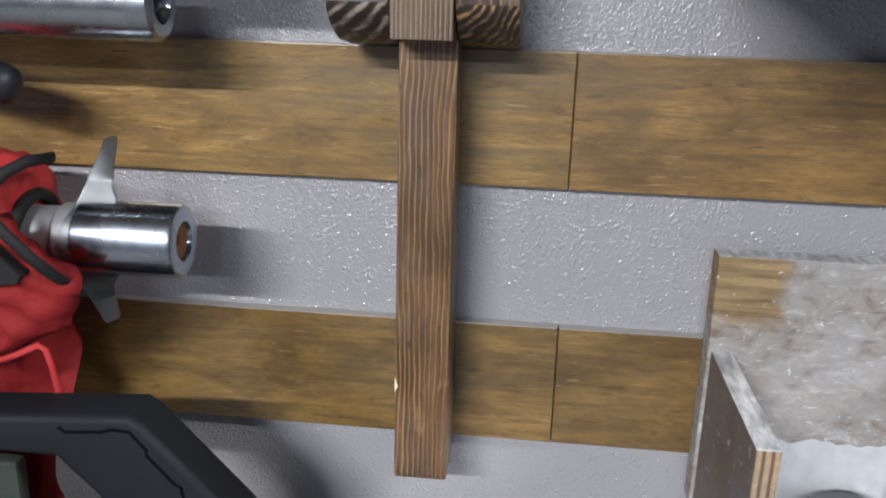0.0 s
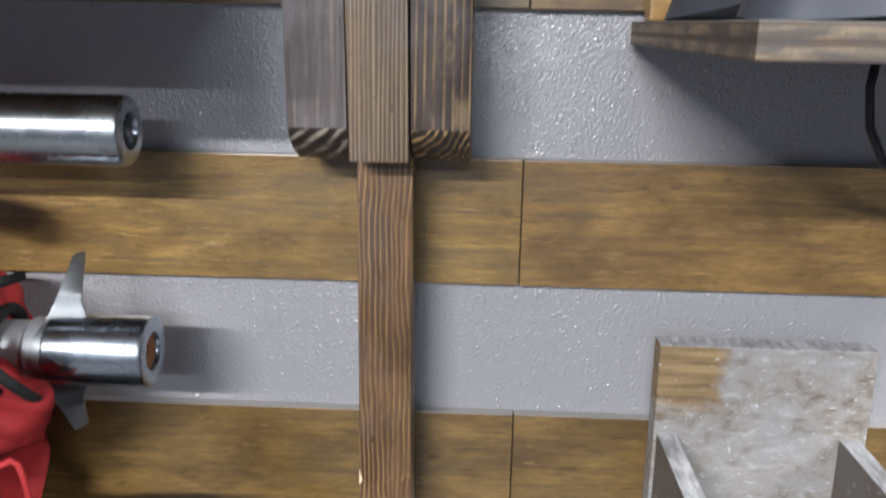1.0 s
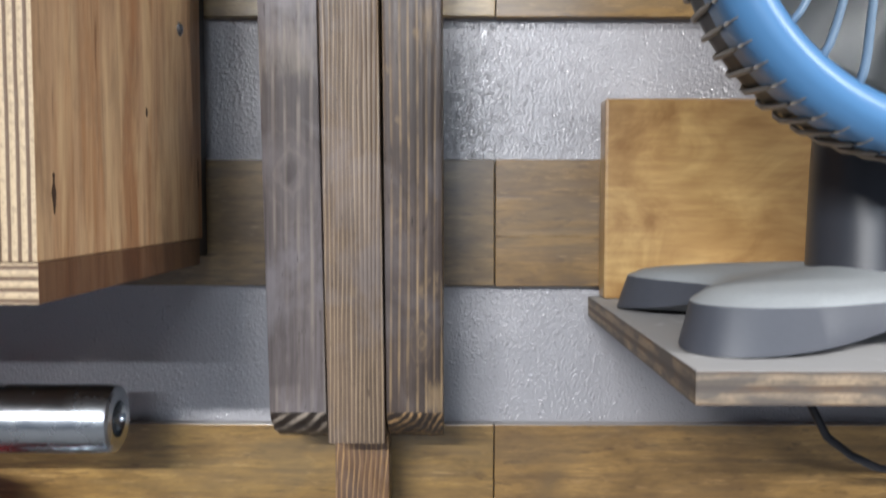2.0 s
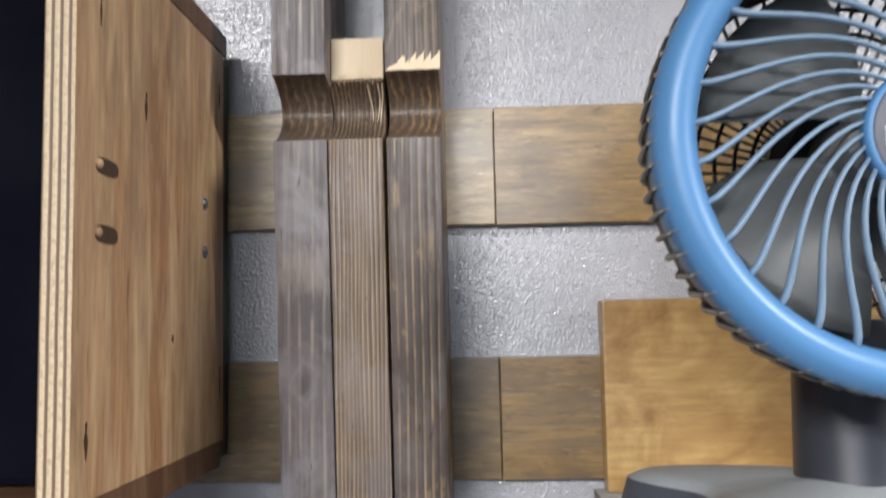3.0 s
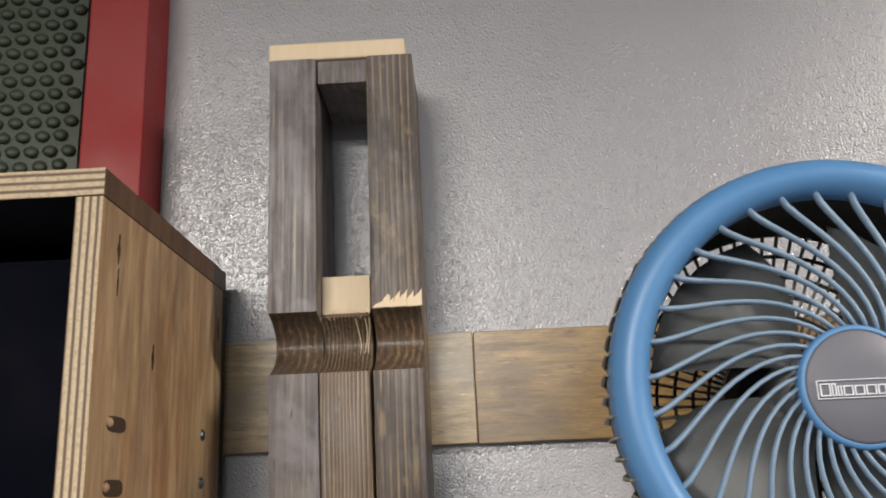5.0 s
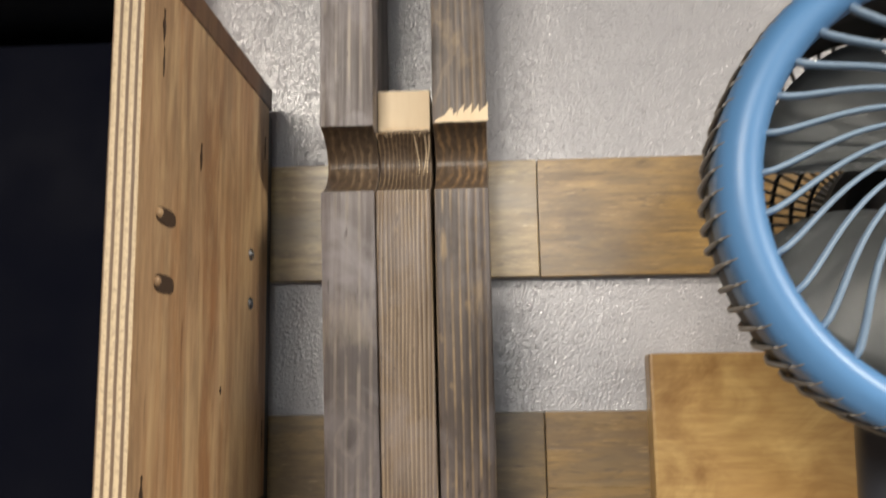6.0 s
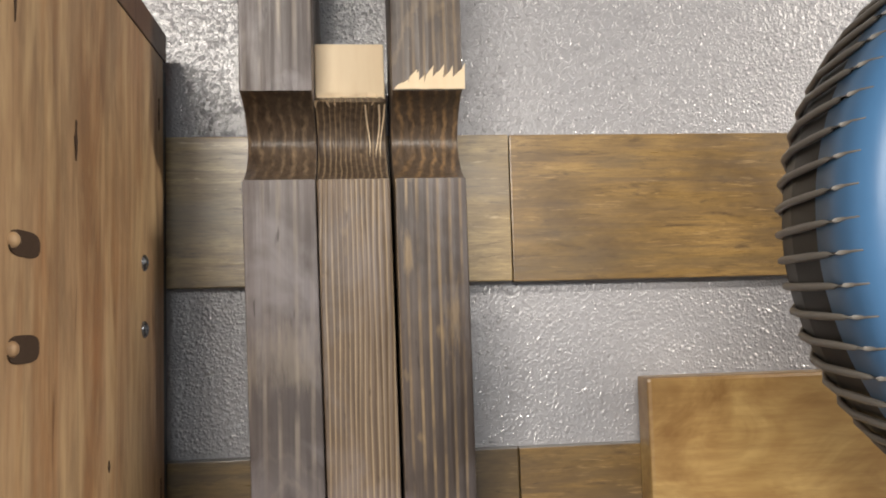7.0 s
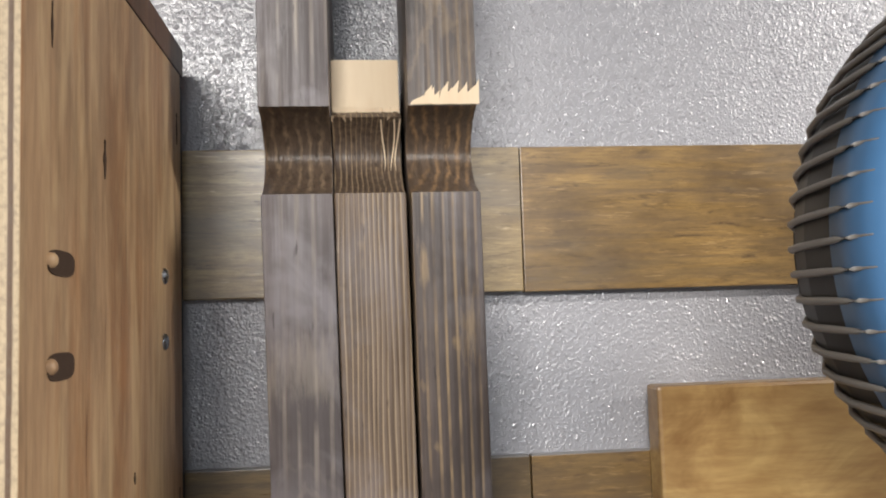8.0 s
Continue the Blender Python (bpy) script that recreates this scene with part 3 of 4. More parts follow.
M_PIN_SHADOW = plain("pin_shadow_brown", (0.070, 0.046, 0.033), 0.95, vary=0.25, spec=0.1)
# Inner side face, top panel's lower face and back panel are coloured black.
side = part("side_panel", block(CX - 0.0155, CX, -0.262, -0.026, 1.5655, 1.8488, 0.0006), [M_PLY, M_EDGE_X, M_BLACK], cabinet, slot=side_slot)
part("side_panel", block(-0.52, -0.5045, -0.262, -0.026, 1.5655, 1.8488, 0.0006), [M_PLY, M_EDGE_X], cabinet, slot=ply_slot(0))
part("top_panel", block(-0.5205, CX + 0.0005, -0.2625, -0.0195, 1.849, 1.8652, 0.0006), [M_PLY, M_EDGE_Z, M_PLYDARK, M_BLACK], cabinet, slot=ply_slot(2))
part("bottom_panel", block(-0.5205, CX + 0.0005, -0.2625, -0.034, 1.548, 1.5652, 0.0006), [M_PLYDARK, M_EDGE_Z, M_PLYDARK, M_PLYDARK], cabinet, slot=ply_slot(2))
part("back_panel", block(-0.5, CX - 0.004, -0.0255, -0.0005, 1.552, 1.8485, 0.0006), M_BLACK, cabinet, "black back panel")

# Each pin's cast shadow is built as a flat dark brown plug.
for z, tall in ((1.7275, 0.0043), (1.6935, 0.0046)):
    rim = [(-0.2265 + 0.0130 * math.copysign(abs(math.cos(a)) ** 0.6, math.cos(a)), z + tall * math.copysign(abs(math.sin(a)) ** 0.7, math.sin(a))) for a in [2 * math.pi * i / 24 for i in range(24)]]
    bm = bmesh.new()
    low = [bm.verts.new((CX - 0.001, y, q)) for y, q in rim]
    top = [bm.verts.new((CX + 0.0005, y, q)) for y, q in rim]
    for i in range(24):
        bm.faces.new((low[i], low[(i + 1) % 24], top[(i + 1) % 24], top[i]))
    bm.faces.new(top)
    bmesh.ops.recalc_face_normals(bm, faces=bm.faces)
    plug = part("plug", bm, M_PIN_SHADOW, side, "dark brown patch standing for the pin shadow")
    pin = spun([(0.0027, 0.0), (0.0025, 0.0014), (0.0015, 0.0024), (0, 0.0027)], 20, pose(CX, -0.2372, z + 0.0004) @ X_AXIS)
    smooth_by(part("pin", pin, M_PLY, plug, "pale wooden pin"), 50)
for z in (1.731, 1.6975):
    part("screw", spun([(0.0044, -0.0004), (0.0043, 0.0007), (0.0031, 0.0018), (0.0015, 0.0020), (0.0011, 0.0008), (0, 0.0008)], 20, pose(CX, -0.0705, z) @ X_AXIS), M_CHROME, side, "zinc-plated round screw head")
M_KNOT = plain("dark_knot", (0.045, 0.022, 0.012), 0.7, vary=0.4)


def knot_hole(y, z, h, w):
    bm = bmesh.new()
    n = 12
    ring = [bm.verts.new((CX + 0.0004, y + w * math.sin(2 * math.pi * i / n) * (0.7 + 0.5 * math.sin(i * 2.3)), z + h * math.cos(2 * math.pi * i / n))) for i in range(n)]
    low = [bm.verts.new((CX - 0.001, v.co.y, v.co.z)) for v in ring]
    bm.faces.new(ring)
    for i in range(n):
        bm.faces.new((ring[i], low[i], low[(i + 1) % n], ring[(i + 1) % n]))
    bmesh.ops.recalc_face_normals(bm, faces=bm.faces)
    part("knot", bm, M_KNOT, side)


for y, z, h, w in ((-0.237, 1.825, 0.009, 0.0019), (-0.236, 1.806, 0.008, 0.0009), (-0.176, 1.772, 0.008, 0.0018), (-0.131, 1.640, 0.0026, 0.0013), (-0.246, 1.594, 0.009, 0.0019), (-0.035, 1.608, 0.010, 0.0007), (-0.037, 1.815, 0.009, 0.0009)):
    knot_hole(y, z, h, w)

case = thing("black_case", "blue-black plastic case stored inside the plywood cabinet", "case")
part("shell", block(-0.498, CX - 0.0175, -0.190, -0.03, 1.5655, 1.832, 0.006), M_NAVY, case)
part("lid", block(-0.497, CX - 0.0185, -0.206, -0.1905, 1.5660, 1.831, 0.005), M_NAVY, case)

# ---------------------------------------------------------------- red board and green mat above the cabinet
tagged(part("red_board", block(-0.2235, -0.1715, -0.042, WALL_Y - 0.0005, 1.7, 2.5, 0.0015), M_REDPAINT), "red painted upright board fixed to the wall", "board")


def bumpy_mat():
    bm = block(-0.62, -0.236, -0.019, -0.0085, 1.8655, 2.3, 0.001)
    jit = random.Random(8)
    for j in range(31):
        for i in range(22):
            x = -0.243 - i * 0.0168 - (0.0084 if j % 2 else 0) + jit.uniform(-0.0008, 0.0008)
            z = 1.874 + j * 0.0136 + jit.uniform(-0.0008, 0.0008)
            if x < -0.612 or z > 2.29:
                continue
            m = pose(x, -0.0188, z, 90, 0, 20)
            rings = []
            for r, h in ((0.0070, 0.0), (0.0060, 0.0032), (0.0042, 0.0056), (0.0018, 0.0066)):
                rings.append([bm.verts.new(m @ Vector((r * math.cos(q * math.pi / 4), r * math.sin(q * math.pi / 4) * 0.85 - h * 0.35, h))) for q in range(8)])
            for a, b in zip(rings, rings[1:]):
                for q in range(8):
                    bm.faces.new((a[q], a[(q + 1) % 8], b[(q + 1) % 8], b[q])).smooth = True
            bm.faces.new(rings[-1])
    return bm


tagged(part("rubber_mat", bumpy_mat(), M_GREEN), "dark green rubber mat with round studs standing on the cabinet", "mat")

# ---------------------------------------------------------------- shelf and back panel
SHELF_Z = 1.5230
shelf = thing("fan_shelf", "dusty plywood wall shelf with a varnished birch back panel", "shelf")
M_EDGE_S = ply_edge("plywood_edge_shelf", 2, 1.5085, 0.0038, 0.9, (0.38, 0.285, 0.185))
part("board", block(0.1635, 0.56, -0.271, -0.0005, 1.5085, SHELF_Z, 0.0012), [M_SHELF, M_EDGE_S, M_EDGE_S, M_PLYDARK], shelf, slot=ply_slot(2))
part("back_panel", block(0.171, 0.40, -0.021, -0.0005, SHELF_Z + 0.0003, 1.6605, 0.0022), M_PANEL, shelf, "golden varnished birch panel")
part("bracket", block(0.45, 0.47, -0.2, -0.0005, 1.40, 1.5092, 0.001), M_STEEL, shelf)


# ---------------------------------------------------------------- fan
FX, FZ = 0.2885, 1.729


def fan():
    f = thing("desk_fan", "blue and dark grey plastic desk fan with swirled front grille", "fan")
    turn = pose(FX, 0, FZ) @ pose(0, 0, 0, 90, 0, 0)   # local z points to the camera (-y)
    # front ring
    ring = [(0.102, 0.244), (0.1032, 0.2505), (0.1075, 0.257), (0.1128, 0.259), (0.1180, 0.2575), (0.1222, 0.253), (0.1236, 0.247), (0.1231, 0.240), (0.1216, 0.2245), (0.1198, 0.2235), (0.1190, 0.240), (0.112, 0.249), (0.102, 0.244)]
    part("ring", spun(ring, 96, turn), M_BLUE, f, "glossy sky-blue ring", smooth=True)
    # swirled spokes
    spokes = 34
    for s in range(spokes):
        a0 = 2 * math.pi * s / spokes + 0.115
        pts = []
        for i in range(13):
            k = i / 12
            r = 0.1048 + (0.0305 - 0.1048) * k
            a = a0 - radians(50) * k ** 1.55
            pts.append(turn @ Vector((r * math.cos(a) - 0.001 * k, r * math.sin(a) - 0.003 * k, 0.2492 + 0.0118 * math.sin(k * math.pi / 2))))
        b = tube(bmesh.new(), pts, [0.0017 - 0.0006 * i / 12 for i in range(13)], 8, 1.8)
        part("spoke", b, M_SPOKE, f, smooth=True)
    front = turn @ pose(-0.001, -0.003, -0.007)
    hub = part("hub", spun([(0.0300, 0.262), (0.0312, 0.266), (0.0312, 0.2705), (0.0300, 0.2725), (0.0285, 0.2722)], 64, front), M_BLUE, f, smooth=True)
    part("badge", spun([(0.0287, 0.266), (0.0287, 0.2715), (0.027, 0.2727), (0.012, 0.2735), (0, 0.2736)], 64, front), M_HUB, hub, "grey badge disc", smooth=True)
    # maker's mark as thin plain outlines inside a frame
    y, mx, mz = -0.2675, FX - 0.001, FZ - 0.0045
    bm = bmesh.new()

    def outline(x0, x1, z0, z1, w):
        for a, b, c, d in ((x0, x1, z1 - w, z1), (x0, x1, z0, z0 + w), (x0, x0 + w, z0 + w, z1 - w), (x1 - w, x1, z0 + w, z1 - w)):
            block(mx + a, mx + b, y, y + 0.001, mz + c, mz + d, bm=bm)

    outline(-0.0238, 0.0238, -0.0044, 0.0048, 0.00035)
    for i, (x, w, h) in enumerate(((-0.0222, 0.0050, 0.0032), (-0.0165, 0.0022, 0.0032), (-0.0136, 0.0020, 0.0018), (-0.0108, 0.0048, 0.0018), (-0.0052, 0.0048, 0.0018), (0.0004, 0.0050, 0.0018), (0.0062, 0.0040, 0.0018), (0.0110, 0.0052, 0.0032))):
        outline(x, x + w, -0.0030, h, 0.0005)
    part("mark", bm, M_WHITE, hub, "white printed outlines")
    # rear grille: ribs from the ring round to the back
    ribs = 70
    for s in range(ribs):
        a = 2 * math.pi * s / ribs
        pts = []
        for r, h in ((0.1222, 0.2528), (0.1232, 0.2475), (0.1236, 0.241), (0.1234, 0.233), (0.1220, 0.218), (0.1200, 0.200), (0.1155, 0.185), (0.104, 0.168), (0.085, 0.155), (0.06, 0.148), (0.038, 0.145)):
            pts.append(turn @ Vector((r * math.cos(a), r * math.sin(a), h)))
        part("rib", tube(bmesh.new(), pts, [0.0003, 0.0006, 0.0009, 0.0012] + [0.0016] * 3 + [0.0013, 0.0011, 0.001, 0.001], 6), M_RIB, f, smooth=True)
    for r, h in ((0.104, 0.168), (0.092, 0.1595), (0.080, 0.1535), (0.068, 0.1500), (0.056, 0.1475), (0.046, 0.146)):
        part("hoop", spun([(r - 0.0010, h - 0.0010), (r + 0.0010, h - 0.0010), (r + 0.0010, h + 0.0010), (r - 0.0010, h + 0.0010), (r - 0.0010, h - 0.0010)], 64, turn), M_GRILLE, f)
    part("drum", spun([(0.1186, 0.240), (0.1200, 0.2225), (0.1180, 0.200), (0.1135, 0.184), (0.1040, 0.1695), (0.1030, 0.172), (0.1105, 0.186), (0.115, 0.200), (0.1172, 0.222), (0.1176, 0.240)], 72, turn), M_GRILLE, f, smooth=False)
    part("motor", spun([(0, 0.10), (0.026, 0.10), (0.035, 0.108), (0.0385, 0.125), (0.0385, 0.155), (0.033, 0.166), (0.03, 0.168), (0, 0.168)], 40, turn), M_GRILLE, f, smooth=False)
    part("boss", spun([(0, 0.168), (0.022, 0.168), (0.022, 0.222), (0.017, 0.232), (0, 0.235)], 32, turn), M_BLADE, f)
    # blades
    for s in range(4):
        base = radians(90 * s + 30)
        bm = bmesh.new()
        grid = []
        for i in range(9):
            k = i / 8
            r = 0.020 + 0.076 * k
            half = radians(31) + radians(6) * math.sin(k * math.pi * 0.9)
            row = []
            for j in range(7):
                q = j / 6 * 2 - 1
                a = base + q * half + radians(18) * k
                row.append(bm.verts.new(turn @ Vector((r * math.cos(a), r * math.sin(a), 0.203 + q * (0.017 - 0.006 * k) + 0.003 * q * q))))
            grid.append(row)
        for i in range(8):
            for j in range(6):
                bm.faces.new((grid[i][j], grid[i + 1][j], grid[i + 1][j + 1], grid[i][j + 1]))
        bmesh.ops.solidify(bm, geom=bm.faces[:], thickness=0.0016)
        bmesh.ops.recalc_face_normals(bm, faces=bm.faces)
        part("blade", bm, M_BLADE, f, "smoky grey blade", smooth=True)
    # neck, pole and base
    part("neck", block(FX - 0.016, FX + 0.016, -0.152, -0.118, 1.60, 1.70, 0.006), M_POLE, f)
    pole = part("pole", spun([(0, 0), (0.031, 0), (0.030, 0.004), (0.0285, 0.06), (0.027, 0.085), (0.022, 0.092), (0, 0.092)], 40, pose(FX, -0.148, SHELF_Z + 0.028)), M_POLE, f, "black glossy pole", smooth=False)
    smooth_by(pole)
    bm = bmesh.new()
    seg, rings = 128, 14
    tops, lows = [], []
    for i in range(rings + 1):
        k = i / rings
        top, low = [], []
        for j in range(seg):
            a = 2 * math.pi * j / seg
            lobe = abs(math.sin(2 * a)) ** 3.0
            reach = 0.084 + 0.072 * lobe
            r = reach * k
            x, yy = FX + r * math.cos(a) * 1.0, -0.148 + r * math.sin(a) * 0.84
            edge = max(0.0, (k - 0.88) / 0.12)
            z = SHELF_Z + 0.035 - 0.010 * k ** 1.5 - 0.0035 * edge ** 2
            arch = 0.014 * (1 - lobe ** 0.5) * min(1.0, k * 1.2) + 0.0003
            top.append(bm.verts.new((FX + (x - FX) * 0.95, -0.148 + (yy + 0.148) * 0.95, z)))
            low.append(bm.verts.new((x, yy, SHELF_Z + arch)))
        tops.append(top), lows.append(low)
    for rows in (tops, lows):
        for a, b in zip(rows, rows[1:]):
            for j in range(seg):
                bm.faces.new((a[j], a[(j + 1) % seg], b[(j + 1) % seg], b[j]))
    for j in range(seg):
        bm.faces.new((tops[-1][j], tops[-1][(j + 1) % seg], lows[-1][(j + 1) % seg], lows[-1][j]))
    bmesh.ops.remove_doubles(bm, verts=bm.verts, dist=1e-5)
    bmesh.ops.recalc_face_normals(bm, faces=bm.faces)
    # Dusty grey on the upward faces, a much darker grey on the sides.
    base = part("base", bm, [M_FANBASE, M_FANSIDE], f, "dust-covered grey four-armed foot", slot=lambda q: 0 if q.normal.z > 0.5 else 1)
    smooth_by(base, 38)
    return f


fan()
cable = tube(bmesh.new(), [(0.2810, -0.10, 1.509), (0.2790, -0.10, 1.49), (0.2820, -0.10, 1.468), (0.2920, -0.10, 1.449), (0.3080, -0.098, 1.437), (0.3280, -0.09, 1.427), (0.3630, -0.06, 1.415), (0.4130, -0.01, 1.40), (0.44, -0.004, 1.38), (0.445, -0.004, 1.2)], 0.0026, 8)
tagged(part("power_cable", cable, M_BLACK, smooth=True), "black power cable hanging below the fan shelf", "cable")

# ---------------------------------------------------------------- steel roller
roller = thing("steel_roller", "polished steel bar with a bored end, held beside the rack", "steel bar")
at = pose(-0.142, -0.082, 1.4545) @ X_AXIS
bar = part("bar", spun([(0.0213, -0.40), (0.0213, -0.004), (0.0205, -0.0012), (0.0185, 0), (0.0115, 0), (0.0095, -0.006), (0.0095, -0.016), (0, -0.016)], 56, at), M_STEEL, roller)
smooth_by(bar, 25)
part("plug", spun([(0, -0.008), (0.0045, -0.008), (0.0055, -0.0095), (0.0055, -0.016)], 20, at), M_CHROME, bar)
part("holder", block(-0.47, -0.45, -0.11, -0.0005, 1.42, 1.49, 0.002), M_BLACK, roller)

# ---------------------------------------------------------------- red tool with a chromed spigot
tool = thing("bagged_tool", "chromed tool nose with steel wings in a red fabric bag", "tool")
AX_Y, AX_Z = -0.078, 1.3125
at = pose(-0.1395, AX_Y, AX_Z) @ X_AXIS
nose = part("nose", spun([(0.0215, -0.064), (0.0232, -0.062), (0.0232, -0.003), (0.0222, -0.0006), (0.0205, 0), (0.0125, 0), (0.0112, -0.003), (0.0108, -0.02), (0, -0.02)], 56, at), M_CHROME, tool)
smooth_by(nose, 25)
part("bore", spun([(0.0112, -0.0028), (0.0080, -0.0035), (0.0035, -0.0045), (0.003, -0.012), (0, -0.012)], 30, at), M_RUST, nose, "rusty brown bore")
collar = part("collar", spun([(0.017, -0.125), (0.0178, -0.10), (0.0178, -0.079), (0.0202, -0.076), (0.0202, -0.058), (0.019, -0.056), (0, -0.056)], 48, at), M_ZINC, tool)
smooth_by(collar, 25)


WING = ((-0.0635, -0.2010, -0.1975), (-0.0615, -0.2020, -0.1962), (-0.058, -0.2028, -0.1953), (-0.050, -0.2040, -0.1946), (-0.040, -0.2064, -0.1932), (-0.031, -0.2105, -0.1895), (-0.025, -0.2142, -0.1830), (-0.018, -0.2120, -0.1830), (-0.012, -0.2110, -0.1890), (0.0, -0.2110, -0.1915),
        (0.012, -0.2095, -0.1890), (0.018, -0.2065, -0.1800), (0.025, -0.2030, -0.1800), (0.031, -0.2005, -0.1850), (0.038, -0.1978, -0.1868), (0.046, -0.1948, -0.1870), (0.055, -0.1922, -0.1868), (0.0590, -0.1912, -0.1872), (0.0610, -0.1902, -0.1880))


def wings():
    """The horn-shaped steel wing plate that wraps round the collar."""
    bm = bmesh.new()
    rows = []
    for i in range(61):
        dz = -0.0635 + 0.1245 * i / 60
        left = np.interp(dz, [w[0] for w in WING], [w[1] for w in WING])
        right = np.interp(dz, [w[0] for w in WING], [w[2] for w in WING])
        y = AX_Y - math.sqrt(max(0.0, 0.0215 ** 2 - dz * dz)) if abs(dz) < 0.0200 else AX_Y - 0.0079 + 0.022 * ((abs(dz) - 0.02) / 0.043) ** 0.8
        lean = 0.012 * min(1.0, max(0.0, (abs(dz) - 0.018) / 0.02))
        rows.append([bm.verts.new((left, y - lean * 0.4, AX_Z + dz)), bm.verts.new((right, y + lean * 0.4, AX_Z + dz)), bm.verts.new((right, y + 0.0024 + lean * 0.4, AX_Z + dz)), bm.verts.new((left, y + 0.0024 - lean * 0.4, AX_Z + dz))])
    for a, b in zip(rows, rows[1:]):
        for j in range(4):
            bm.faces.new((a[j], a[(j + 1) % 4], b[(j + 1) % 4], b[j]))
    bm.faces.new(rows[0]), bm.faces.new(rows[-1])
    bmesh.ops.recalc_face_normals(bm, faces=bm.faces)
    bmesh.ops.bevel(bm, geom=[e for e in bm.edges if e.is_manifold and e.calc_face_angle(0) > 1.0], offset=0.0006, segments=2, affect="EDGES")
    smooth_by(part("wing_plate", bm, M_DULL, tool, "bent steel plate with two horns"), 50)


wings()
part("rivet", spun([(0.0034, -0.001), (0.0032, 0.0008), (0.0018, 0.0016), (0, 0.0017)], 16, pose(-0.2010, AX_Y - 0.0215, AX_Z - 0.001, 90, 0, 0)), M_CHROME, tool)
# bag
prof = [(0.0185, -0.097), (0.027, -0.097), (0.037, -0.098), (0.045, -0.102), (0.052, -0.110), (0.058, -0.125), (0.062, -0.17), (0.064, -0.30), (0.05, -0.33), (0, -0.335)]
bag = spun([(np.interp(i / 60, [j / 9 for j in range(10)], [p[0] for p in prof]), np.interp(i / 60, [j / 9 for j in range(10)], [p[1] for p in prof])) for i in range(61)], 72, at)
for v in bag.verts:
    d = -0.1395 - v.co.x
    v.co.z -= 0.22 * max(0.0, d - 0.105)
    v.co.x -= 0.004 * abs(noise.noise(Vector((v.co.y * 60, v.co.z * 60, 4.1))))
    v.co += 0.004 * noise.noise_vector(v.co * 38) + 0.002 * noise.noise_vector(v.co * 90)
    v.co.y = min(v.co.y, -0.003)
bag_part = part("bag", bag, M_REDCLOTH, tool, "wrinkled red fabric bag", smooth=True)


def hoop(r, d, w, tilt, name="piping"):
    pts = [pose(-0.1395 - d, AX_Y, AX_Z - 0.22 * max(0, d - 0.105)) @ pose(0, 0, 0, 0, tilt, 0) @ Vector((0, r * math.cos(a), r * math.sin(a))) for a in [2 * math.pi * i / 40 for i in range(41)]]
    part(name, tube(bmesh.new(), pts, w, 8), M_BLACKCLOTH, bag_part, "black fabric trim", smooth=True)


hoop(0.0250, 0.0985, 0.0042, 8)
for name, route, thick in (
    ("binding", ((-0.252, -0.128, 1.372), (-0.2274, -0.139, 1.3421), (-0.2156, -0.141, 1.3303), (-0.2040, -0.138, 1.3161), (-0.1960, -0.128, 1.3020), (-0.1960, -0.112, 1.2900)), 0.0040),
    ("piping", ((-0.262, -0.118, 1.335), (-0.2380, -0.120, 1.3490), (-0.2290, -0.116, 1.3590), (-0.2210, -0.104, 1.3640), (-0.2160, -0.085, 1.3630)), 0.0036),
):
    part(name, tube(bmesh.new(), route, thick, 8, 0.7), M_BLACKCLOTH, bag_part, "black fabric trim", smooth=True)
# sewn front pocket that juts out under the binding
bm = bmesh.new()
grid = []
for i in range(25):
    z = 1.335 - 0.093 * i / 24
    edge = np.interp(z, (1.242, 1.2547, 1.2644, 1.2926, 1.2995, 1.3102, 1.3306, 1.336), (-0.246, -0.222, -0.2006, -0.186, -0.187, -0.2029, -0.2242, -0.232))
    row = []
    for j in range(21):
        u = j / 20
        x = -0.33 + (edge + 0.33) * u
        crease = 0.0030 * math.sin((x * 0.8 - z) * 210.0) + 0.0022 * math.sin((x * 0.5 + z) * 330.0)
        row.append(bm.verts.new((x, -0.134 + crease + 0.018 * u ** 8 + 0.004 * noise.noise(Vector((x * 45, z * 45, 2.0))), z)))
    grid.append(row)
for a, b in zip(grid, grid[1:]):
    for j in range(20):
        bm.faces.new((a[j], a[j + 1], b[j + 1], b[j]))
bmesh.ops.solidify(bm, geom=bm.faces[:], thickness=0.003)
bmesh.ops.recalc_face_normals(bm, faces=bm.faces)
part("pocket", bm, M_REDCLOTH, bag_part, "creased red fabric pocket", smooth=True)
patch_at = [(-0.232, 1.3265), (-0.2110, 1.3055), (-0.2140, 1.3005), (-0.2320, 1.2985)]
part("patch", solid([(x, y, z) for y in (-0.1395, -0.130) for x, z in patch_at], [(0, 1, 2, 3), (4, 5, 6, 7), (0, 1, 5, 4), (1, 2, 6, 5), (2, 3, 7, 6), (3, 0, 4, 7)]), M_BLACKCLOTH, bag_part, "black sewn patch")
# hanging flap of the bag
bm = bmesh.new()
grid = []
for i in range(25):
    row = []
    for j in range(33):
        u, v = i / 24, j / 32
        x = -0.300 + 0.072 * u + 0.004 * math.sin(v * 5) - 0.022 * v * u + 0.004 * noise.noise(Vector((u * 3, v * 4, 1)))
        z = 1.285 - 0.205 * v
        y = -0.062 - 0.018 * math.sin(u * math.pi) + 0.010 * math.sin(v * 9 + u * 5) + 0.010 * noise.noise(Vector((u * 5, v * 6, 7)))
        row.append(bm.verts.new((x, y, z)))
    grid.append(row)
for i in range(24):
    for j in range(32):
        bm.faces.new((grid[i][j], grid[i + 1][j], grid[i + 1][j + 1], grid[i][j + 1]))
